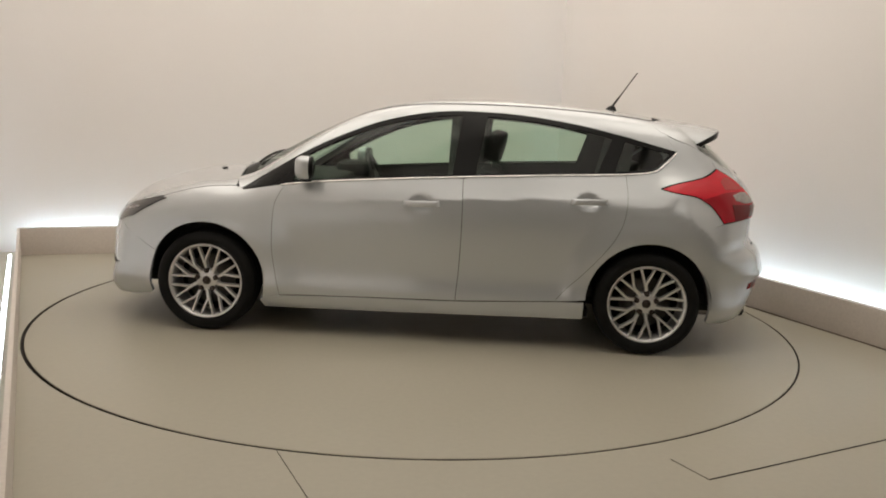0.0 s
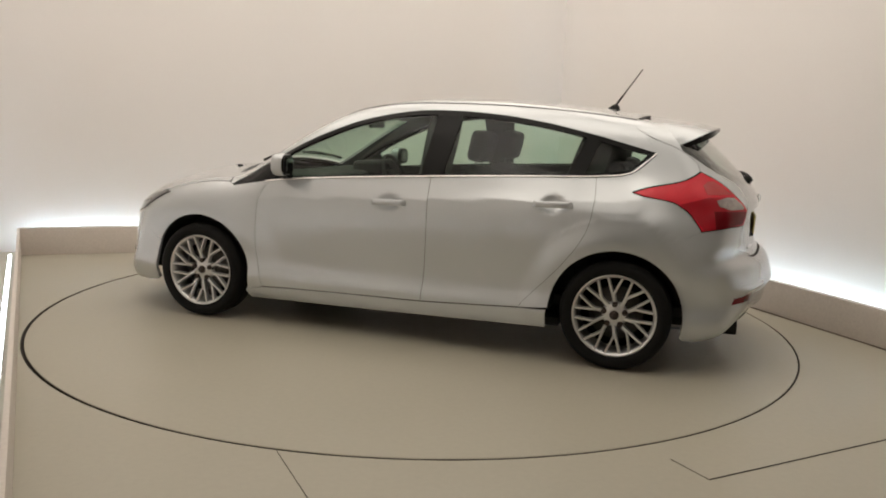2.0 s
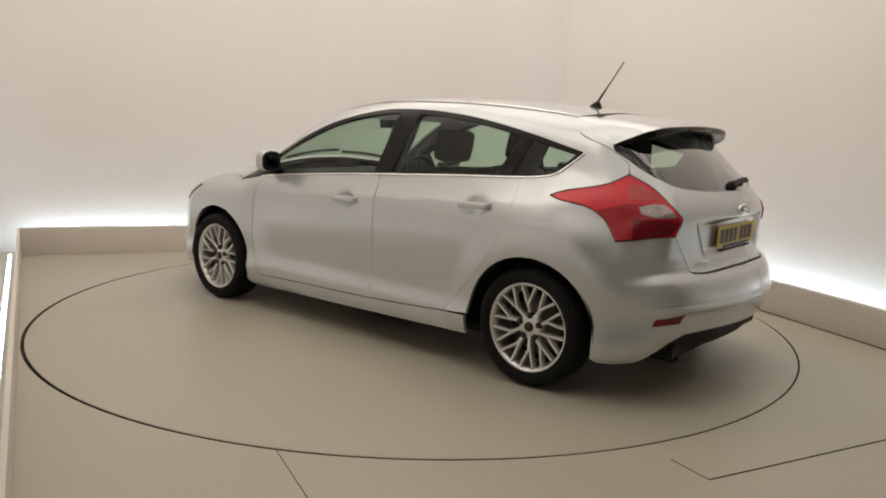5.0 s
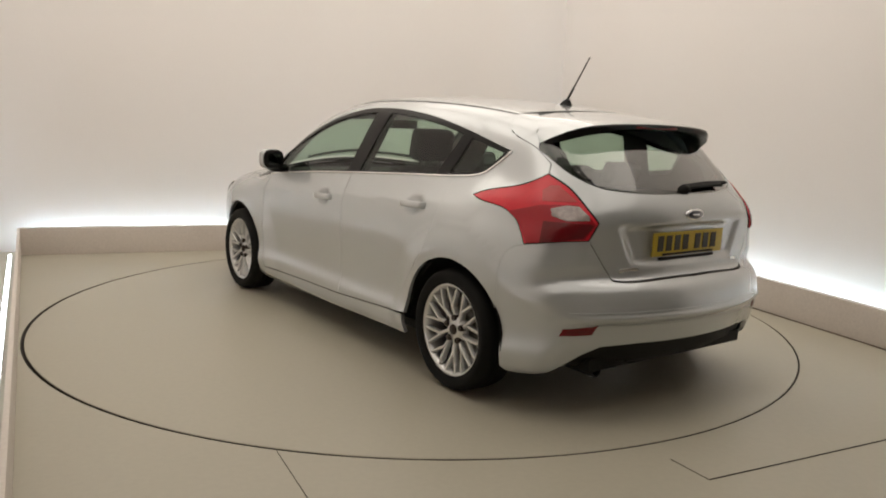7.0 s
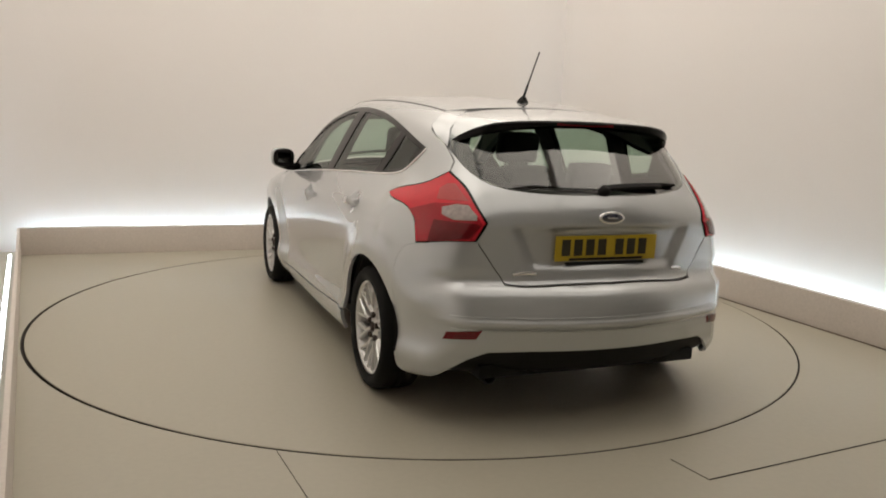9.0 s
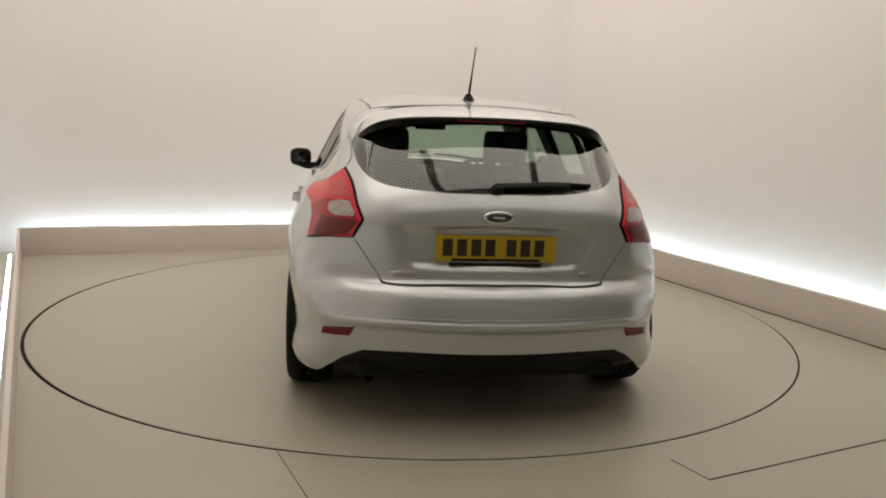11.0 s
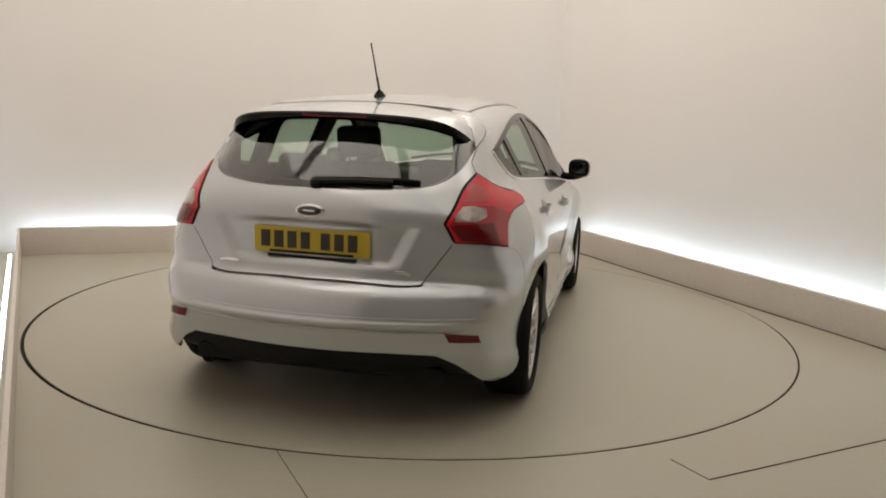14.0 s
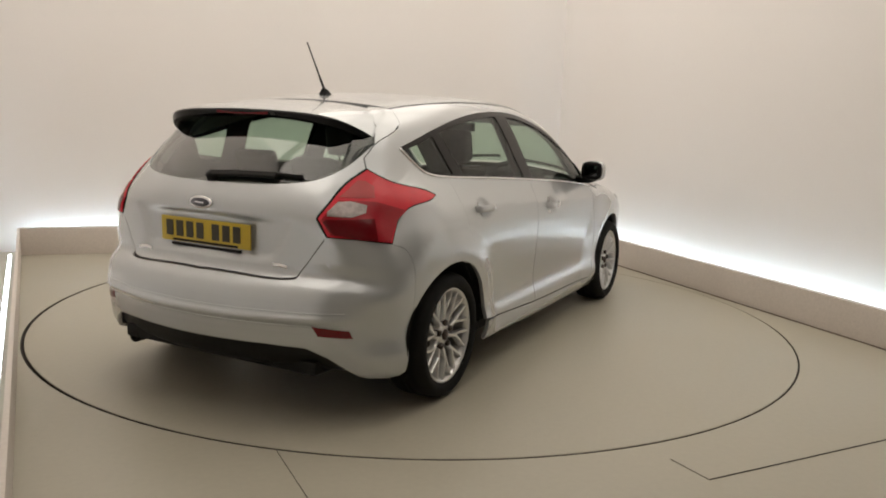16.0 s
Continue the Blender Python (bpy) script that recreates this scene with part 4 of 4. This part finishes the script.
def spoiler(car):
    """Roof spoiler over the rear window: painted top, black underside and lip."""
    n = 33
    top, low, lip = [], [], []
    for i in range(n):
        s = -1 + 2 * i / (n - 1)
        y = 0.60 * s
        e = abs(s)
        drop = 0.028 * e**2 + 0.096 * e**9
        back = -1.78 + 0.045 * e**2 + 0.190 * e**9
        root = cast(np.array([[-1.382 - 0.03 * e**2 - 0.10 * e**6, y * 0.97, 1.4]]), TOP)[0]
        tip = np.array([back, y, 1.342 - drop])
        puff = 1 - e**4
        mid = root * 0.5 + tip * 0.5 + [0, 0, 0.010 * puff]
        row = [root + [0, 0, -0.002], root * 0.75 + tip * 0.25 + [0, 0, 0.009 * puff], mid, root * 0.25 + tip * 0.75 + [0, 0, 0.009 * puff], tip]
        top.append(row)
        thick = 0.022 + 0.03 * e**2 - 0.035 * e**9
        lip.append([tip + [0.001, 0, 0], tip + [-0.006, 0, -0.008], tip + [-0.002, 0, -thick], tip + [0.03, 0, -thick - 0.012], [-1.60 + 0.05 * e**2, y * 0.96, 1.318 - drop * 1.15]])
    def sheet(rows, name, mat, label):
        k = len(rows[0])
        vs = [p for r in rows for p in r]
        fs = [(i * k + j, i * k + j + 1, (i + 1) * k + j + 1, (i + 1) * k + j) for i in range(len(rows) - 1) for j in range(k - 1)]
        bm = bmesh.new()
        vv = [bm.verts.new(tuple(map(float, p))) for p in vs]
        for f in fs:
            bm.faces.new([vv[a] for a in f])
        for e in (0, len(rows) - 1):
            bm.faces.new([vv[e * k + j] for j in range(k)])
        bmesh.ops.recalc_face_normals(bm, faces=bm.faces[:])
        return part(name, bm, mat, root_ob, label)
    root_ob = new("spoiler")
    root_ob.parent = car
    tagged(root_ob, "roof spoiler with black underside")
    sheet(top, "spoiler_top", PAINT, "silver spoiler top")
    sheet(lip, "spoiler_lip", BLACK, "gloss black spoiler lip and underside")
    part("brake_light", block((0.012, 0.30, 0.014), (-1.777, 0, 1.325), 0.003), DARKRED, root_ob, "dark red high brake light")


def plate(car):
    """Number plate with its characters as plain bars, oval badge, small lettering bars."""
    pos = cast(np.array([[-2.1, 0, 0.795]]), REAR)[0]
    ends = cast(np.array([[-2.1, 0, 0.750], [-2.1, 0, 0.842]]), REAR)
    lean = math.degrees(math.atan2(ends[1][0] - ends[0][0], 0.092))
    tilt = Matrix.Translation((pos[0] - 0.006, 0, 0.795)) @ pose(0, 0, 0, 0, lean, 0)
    root = part("number_plate", block((0.006, 0.52, 0.111), (0, 0, 0), 0.002, tilt), YELLOW, car, "yellow number plate")
    x = 0.208
    for i in range(7):
        if i == 4:
            x -= 0.030
        part("character_bar", block((0.002, 0.042, 0.072), (-0.0042, x, 0.004), 0, tilt), PLATE_INK, root, smooth=False)
        x -= 0.0605
    part("maker_bar", block((0.002, 0.38, 0.010), (-0.0042, 0, -0.048), 0, tilt), PLASTIC, root, smooth=False)
    part("plate_lamp_strip", block((0.016, 0.40, 0.012), (ends[0][0] - 0.002, 0, 0.727), 0.003), PLASTIC, car, "dark strip under the number plate")
    # oval badge
    c = cast(np.array([[-2.1, 0, 0.930]]), REAR)[0]
    for a, b, h, mat, nm, lab in ((0.066, 0.028, 0.010, CHROME, "badge", "oval chrome badge rim"), (0.056, 0.020, 0.0125, BLUE, "badge_field", "dark blue badge field")):
        vs, fs = [], []
        n = 36
        for r, d in ((1.0, 0.0), (1.0, 0.6), (0.93, 1.0), (0.0, 1.0)):
            vs += [(c[0] - h * d, a * r * math.cos(2 * math.pi * i / n), 0.930 + b * r * math.sin(2 * math.pi * i / n)) for i in range(n)]
        for q in range(3):
            fs += [(q * n + i, q * n + (i + 1) % n, q * n + n + (i + 1) % n, q * n + n + i) for i in range(n)]
        mesh_object(nm, vs, [f[::-1] for f in fs], mat, car, lab)
    v = stroke(snap([(-2.04, 0.026, 0.931), (-2.04, -0.024, 0.929)]) + [-0.012, 0, 0], 0.007, 0.002, CHROME, "badge_mark", car, "pale mark in the badge", (-1, 0, 0))
    # lettering bars low on the tailgate
    for y0, y1 in ((0.455, 0.345), (-0.375, -0.445)):
        stroke(snap([(-2.04, y0 + (y1 - y0) * i / 4, 0.692) for i in range(5)]), 0.014, 0.004, CHROME, "lettering_bar", car, "small chrome lettering bar")


def mirror(car, s):
    """Door mirror: arm, painted cap, black rim, mirror glass."""
    root = new("door_mirror")
    root.parent = car
    tagged(root, "door mirror with silver cap and black housing")
    m = Matrix.Translation((0.70, s * 0.936, 1.022)) @ pose(0, 0, 0, 0, 0, s * 7)
    bm = bmesh.new()
    bmesh.ops.create_uvsphere(bm, u_segments=24, v_segments=16, radius=1)
    for v in bm.verts:
        c = v.co
        for i in range(3):
            c[i] = math.copysign(abs(c[i]) ** 0.62, c[i])
        k = 1 - 0.22 * max(0, -c.y * s) * 0.5
        c.x = (c.x * 0.062 if c.x > 0 else c.x * 0.040)
        c.y *= 0.080
        c.z *= 0.068 * k
    bmesh.ops.transform(bm, matrix=m, verts=bm.verts[:])
    part("cap", bm, PAINT, root, "silver mirror cap")
    bm = bmesh.new()
    bmesh.ops.create_uvsphere(bm, u_segments=24, v_segments=16, radius=1)
    for v in bm.verts:
        c = v.co
        for i in range(3):
            c[i] = math.copysign(abs(c[i]) ** (0.45 if i == 0 else 0.68), c[i])
        c.x = c.x * 0.024 - 0.023
        c.y *= 0.076
        c.z *= 0.064
    bmesh.ops.transform(bm, matrix=m, verts=bm.verts[:])
    part("rim", bm, BLACK, root, "black mirror rim")
    part("mirror_glass", block((0.006, 0.096, 0.070), (-0.0455, 0, 0), 0.0025, m), CHROME_DARK, root, "dark mirror glass")
    a = np.array([[0.735, 0.0, 0.955]])
    foot = cast(np.array([[0.73, s * 0.9, 0.955]]) * [1, s, 1], SIDE)[0] * [1, s, 1]
    v, f = tube([foot - np.array([0, s * 0.02, 0]), (0.72, s * 0.90, 0.957), (0.705, s * 0.955, 0.972)], 0.026, 10, (1.2, 1.0, 0.9))
    mesh_object("arm", v, f, BLACK, root, "black mirror arm")
    tri = on(s3([(0.985, 0.893), (0.80, 0.925), (0.80, 1.068), (0.86, 1.03)], False), SIDE)
    v, f, n = lay(tri, SIDE, step=0.04, gap=0, lift=0.003, flange=0.008)
    flip = np.array([1, s, 1])
    mesh_object("mirror_base", np.array(v) * flip, f if s > 0 else [t[::-1] for t in f], BLACK, root, "black triangular mirror base", normals=np.array(n) * flip)


def handle(car, x, z, s):
    """Pull handle bridging its bowl."""
    y0 = cast(np.array([[x + 0.11, 0.9, z]]), SIDE)[0][1]
    y1 = cast(np.array([[x - 0.11, 0.9, z]]), SIDE)[0][1]
    path = [(x + 0.108, y0 - 0.004, z - 0.003), (x + 0.085, y0 + 0.016, z), (x, (y0 + y1) / 2 + 0.026, z + 0.003), (x - 0.085, y1 + 0.020, z + 0.004), (x - 0.108, y1 - 0.004, z + 0.004)]
    q = spline(path, 5) * [1, s, 1]
    return stroke(q, 0.034, 0.010, PAINT, "door_handle", car, "silver pull handle", (0, s, 0.12))


def fittings(car):
    spoiler(car)
    plate(car)
    for s in (1, -1):
        mirror(car, s)
        for x, z in HANDLES:
            handle(car, x, z, s)
    # aerial
    base = cast(np.array([[-1.135, 0, 1.5]]), TOP)[0]
    root = new("aerial")
    root.parent = car
    tagged(root, "black roof aerial")
    bm = bmesh.new()
    bmesh.ops.create_cone(bm, cap_ends=True, segments=20, radius1=0.034, radius2=0.012, depth=0.036, matrix=Matrix.Translation((base[0], 0, base[2] + 0.014)))
    for v in bm.verts:
        v.co.x = base[0] + (v.co.x - base[0]) * 1.35 - (0.012 if v.co.z > base[2] + 0.02 else 0)
    bmesh.ops.bevel(bm, geom=bm.edges[:], offset=0.004, segments=2, affect="EDGES")
    part("aerial_base", bm, PLASTIC, root, "black rubber aerial base")
    p0, p1 = Vector((base[0] - 0.008, 0, base[2] + 0.02)), Vector((-1.297, 0, 1.683))
    v, f = tube([p0.lerp(p1, k) for k in (0, 0.3, 0.32, 0.65, 0.97, 1)], 0.0055, 8, (1.25, 1.1, 0.8, 0.65, 0.6, 0.9))
    mesh_object("mast", v, f, PLASTIC, root, "thin black aerial mast")
    # rear wiper
    root = new("rear_wiper")
    root.parent = car
    tagged(root, "black rear wiper lying on the glass")
    c = snap([(-1.97, 0.0, 1.038)])[0]
    v, f = lathe([(0.001, 0.026), (0.022, 0.022), (0.028, 0.0), (0.028, -0.01)], 20, "Z")
    nrm = Vector(normals_at(np.array([c]))[0])
    o = mesh_object("pivot", v, f, PLASTIC, root, "black wiper pivot")
    o.matrix_basis = Matrix.Translation(c) @ nrm.to_track_quat("Z", "Y").to_matrix().to_4x4()
    pts = snap([(-1.965 + 0.05 * k, -0.43 * k, 1.040 + 0.022 * k) for k in np.linspace(0, 1, 9)])
    stroke(pts[:7] + normals_at(pts[:7]) * 0.010, 0.030, 0.014, PLASTIC, "wiper_arm", root, "black wiper arm")
    low = snap([(-1.955 + 0.05 * k, -0.10 - 0.34 * k, 1.062 + 0.012 * k) for k in np.linspace(0, 1, 9)])
    stroke(low + normals_at(low) * 0.002, 0.012, 0.014, RUBBER, "wiper_blade", root, "black wiper blade")
    # front wipers and washer jet
    for s in (0.45, -0.12):
        pts = snap([(1.13 - 0.04 * k, s - 0.50 * k, 1.02) for k in np.linspace(0, 1, 8)])
        stroke(pts + normals_at(pts) * 0.004, 0.02, 0.016, PLASTIC, "front_wiper", car, "black windscreen wiper")
    for s in (0.3, -0.3):
        j = cast(np.array([[1.42, s, 1.1]]), TOP)[0]
        part("washer_jet", block((0.035, 0.02, 0.012), (j[0], j[1], j[2] + 0.004), 0.004), PLASTIC, car, "black washer jet")
    # raised lines across the rear bumper
    for z in (0.506, 0.449):
        pts = cast(np.array([[-1.15 - math.cos(a), math.sin(a), z + 0.006 * math.cos(a)] for a in np.linspace(-0.72, 0.72, 33)]), REAR, 0.0, -1.15)
        stroke(pts, 0.006, 0.003, PAINT, "bumper_line", car, "silver raised line on the bumper")
    # diffuser fins and tailpipe
    for y in (-0.34, -0.17, 0, 0.17, 0.34):
        part("diffuser_fin", block((0.08, 0.012, 0.05), (-1.95, y, 0.270), 0.003), PLASTIC, car, "dark diffuser fin")
    v, f = lathe([(0.024, -0.10), (0.031, -0.10), (0.033, -0.09), (0.033, 0.08), (0.026, 0.08), (0.024, -0.10)], 24)
    o = mesh_object("tailpipe", v, f, PLASTIC, car, "blackened tailpipe")
    o.matrix_basis = Matrix.Translation((-1.87, 0.52, 0.225)) @ pose(0, 0, 0, 0, 0, -90)


def silencer(car):
    part("silencer", block((0.26, 0.62, 0.15), (-1.70, 0.18, 0.245), 0.05, None, 3), STEEL, car, "dull steel silencer box")
    part("tow_panel", block((0.10, 0.80, 0.10), (-1.92, -0.05, 0.275), 0.02, None, 2), PLASTIC, car, "dark panel behind the diffuser")


def seat(car, x, y, wide, back=True):
    root = new("front_seat")
    root.parent = car
    tagged(root, "charcoal cloth front seat with headrest")
    at = Matrix.Translation((x, y, 0))
    part("cushion", block((0.52, wide, 0.16), (0.22, 0, 0.47), 0.05, at @ pose(0, 0, 0, 0, -6, 0), 3), CLOTH, root)
    bm = block((0.15, wide, 0.60), (0, 0, 0.30), 0.06, at @ Matrix.Translation((-0.06, 0, 0.46)) @ pose(0, 0, 0, 0, -20, 0), 3)
    part("backrest", bm, CLOTH, root)
    m = at @ Matrix.Translation((-0.275, 0, 1.10)) @ pose(0, 0, 0, 0, -12, 0)
    part("headrest", block((0.11, 0.27, 0.19), (0, 0, 0.075), 0.054, m, 5), CLOTH, root)
    for s in (0.07, -0.07):
        v, f = tube([m @ Vector((0, s, -0.09)), m @ Vector((0, s, 0.02))], 0.007, 8)
        mesh_object("headrest_post", v, f, CHROME, root)


def cabin(car):
    for y in (0.37, -0.37):
        seat(car, -0.10, y, 0.50)
    root = new("rear_seat")
    root.parent = car
    tagged(root, "charcoal cloth rear bench with three headrests")
    part("cushion", block((0.50, 1.24, 0.18), (-0.82, 0, 0.45), 0.05, None, 3), CLOTH, root)
    part("backrest", block((0.14, 1.22, 0.58), (0, 0, 0.29), 0.05, Matrix.Translation((-1.02, 0, 0.42)) @ pose(0, 0, 0, 0, -20, 0), 3), CLOTH, root)
    for y in (0.38, 0, -0.38):
        m = Matrix.Translation((-1.225, y, 1.02)) @ pose(0, 0, 0, 0, -15, 0)
        part("headrest", block((0.09, 0.25, 0.13 if y else 0.09), (0, 0, 0.04), 0.044, m, 5), CLOTH, root)
    part("dashboard", block((0.46, 1.34, 0.30), (0.86, 0, 0.79), 0.09, None, 4), TRIM, car, "dark dashboard")
    part("instrument_hood", block((0.22, 0.38, 0.10), (0.66, -0.37, 0.955), 0.04, None, 3), TRIM, car, "dark instrument hood")
    part("floor_pan", block((3.2, 1.36, 0.06), (-0.3, 0, 0.32), 0.01), TRIM, car, "dark carpeted floor pan")
    part("parcel_shelf", block((0.52, 1.08, 0.03), (-1.55, 0, 0.965), 0.012), TRIM, car, "dark parcel shelf")
    part("bulkhead", block((0.05, 1.38, 0.60), (1.06, 0, 0.60), 0.01), TRIM, car, "dark bulkhead")
    # steering wheel
    m = Matrix.Translation((0.50, -0.37, 0.885)) @ pose(0, 0, 0, 0, -66, 0)
    ring = [m @ Vector((0.175 * math.cos(a), 0.175 * math.sin(a), 0)) for a in np.linspace(0, 2 * math.pi, 37)]
    root = new("steering_wheel")
    root.parent = car
    tagged(root, "black steering wheel")
    v, f = tube(ring, 0.016, 8)
    mesh_object("wheel_rim", v, f, TRIM, root)
    part("wheel_boss", block((0.14, 0.16, 0.05), (0, 0, -0.02), 0.02, m, 3), TRIM, root)
    for a in (0, 180, 270):
        e = m @ Vector((0.17 * math.sin(radians(a + 90)), 0.17 * math.cos(radians(a + 90)), 0))
        v, f = tube([m @ Vector((0, 0, -0.01)), e], 0.014, 8)
        mesh_object("wheel_spoke", v, f, TRIM, root)
    # inside faces
    card = on(s3([(0.98, 0.86)] + DLO_BOT[1:7] + [(-1.30, 0.95), (-1.22, 0.70), (-0.95, 0.45), (-0.80, 0.31), (0.86, 0.26), (0.95, 0.55)], False), SIDE)
    panel("door_card", card, SIDE, TRIM, car, "dark inner door trim", both=True, lift=-0.055, gap=0, step=0.06, flange=0)
    card = on(s3([(-1.18, 1.04), (-1.34, 1.06), (-1.45, 1.15), (-1.52, 1.22), (-1.62, 1.12), (-1.66, 0.95), (-1.72, 0.70), (-1.60, 0.66), (-1.1, 0.66)], False), SIDE)
    panel("load_side_trim", card, SIDE, TRIM, car, "dark load space trim", both=True, lift=-0.05, gap=0, step=0.06, flange=0)
    top = [p for p in spline(DLO_TOP).tolist() if -1.24 < p[0] < -1.06]
    pillar = on(s3([(-0.97, 0.985), (-1.17, 0.985), (-1.20, 1.10)] + [(x, z + 0.01) for x, z in sorted(top)], False), SIDE)
    panel("pillar_trim", pillar, SIDE, TRIM, car, "dark inner rear pillar trim", both=True, lift=-0.065, gap=0, step=0.06, flange=0)
    top = [p for p in spline(DLO_TOP).tolist() if -0.34 < p[0] < -0.12]
    pillar = on(s3([(-0.12, 0.97), (-0.31, 0.97), (-0.33, 1.20)] + [(x, z + 0.01) for x, z in sorted(top)], False), SIDE)
    panel("pillar_trim", pillar, SIDE, TRIM, car, "dark inner centre pillar trim", both=True, lift=-0.045, gap=0, step=0.06, flange=0)
    head = np.vstack([[(0.50, 0, 1.4), (0.48, 0.30, 1.37)], np.array(DITCH) - [0, 0.01, 0], [(-1.45, 0.42, 1.3), (-1.50, 0, 1.35)]])
    panel("headlining", mirrored(head), TOP, LINING, car, "pale grey headlining", lift=-0.035, gap=0, step=0.07, flange=0)
    rail = np.vstack([on(s3(DLO_TOP), SIDE, -0.03), snap(np.array(DITCH))])
    panel("rail_lining", rail, RAIL, LINING, car, "pale grey roof rail lining", both=True, lift=-0.03, gap=0.004, step=0.05, flange=0)
    inner = [(-1.95, 0, 0.98), (-1.90, 0.36, 0.99), (-1.84, 0.46, 1.02), (-1.90, 0.50, 0.80), (-1.95, 0.44, 0.66), (-2.0, 0, 0.65)]
    panel("tailgate_trim", mirrored(inner), REAR, TRIM, car, "dark inner tailgate trim", lift=-0.05, gap=0, step=0.07, flange=0)
    part("inner_mirror", block((0.03, 0.22, 0.06), (0.50, 0, 1.285), 0.012, None, 3), PLASTIC, car, "black interior mirror")


CHROME_DARK = material("mirror_silvering", (0.14, 0.145, 0.145), 0.05, 1.0, vary=0.02)
fittings(CAR)
silencer(CAR)
cabin(CAR)


def nest(car):
    """Hang small pieces on the part that carries them."""
    mid = lambda o: sum((v.co for v in o.data.vertices), Vector()) / len(o.data.vertices)
    kind = lambda o: o.name.split(".")[0]
    meshes = [o for o in car.children if o.type == "MESH"]
    carried = {"front_door_glass": ("front_door",), "rear_door_glass": ("rear_door",), "door_handle": ("front_door", "rear_door"), "lamp_bowl": ("headlamp",),
               "badge_field": ("badge",), "badge_mark": ("badge",), "lettering_bar": ("tailgate",), "fog_recess": ("front_bumper",), "front_grille": ("front_bumper",),
               "rear_reflector": ("rear_bumper",), "bumper_line": ("rear_bumper",), "diffuser_fin": ("diffuser",), "rear_window_border": ("rear_window",), "washer_jet": ("bonnet",)}
    for o in meshes:
        holders = [h for h in meshes if kind(h) in carried.get(kind(o), ())]
        if holders:
            c = mid(o)
            o.parent = min(holders, key=lambda h: (mid(h) - c).length)


nest(CAR)


# ---- motion of the turntable and of the car on it ----
def motions():
    rows_car, rows_disc = [], []
    for i in range(33):
        t = i * 0.5
        a = 173.468 - 7.019 * t
        m = pose(0, 0, 0, 0, 0, a)
        rows_disc.append((t, Matrix.Translation((*RING_AT, 0)) @ m))
        rows_car.append((t, m @ pose(-0.116, -0.094, 0)))
    walk(TURNTABLE, rows_disc)
    walk(CAR, rows_car)


motions()
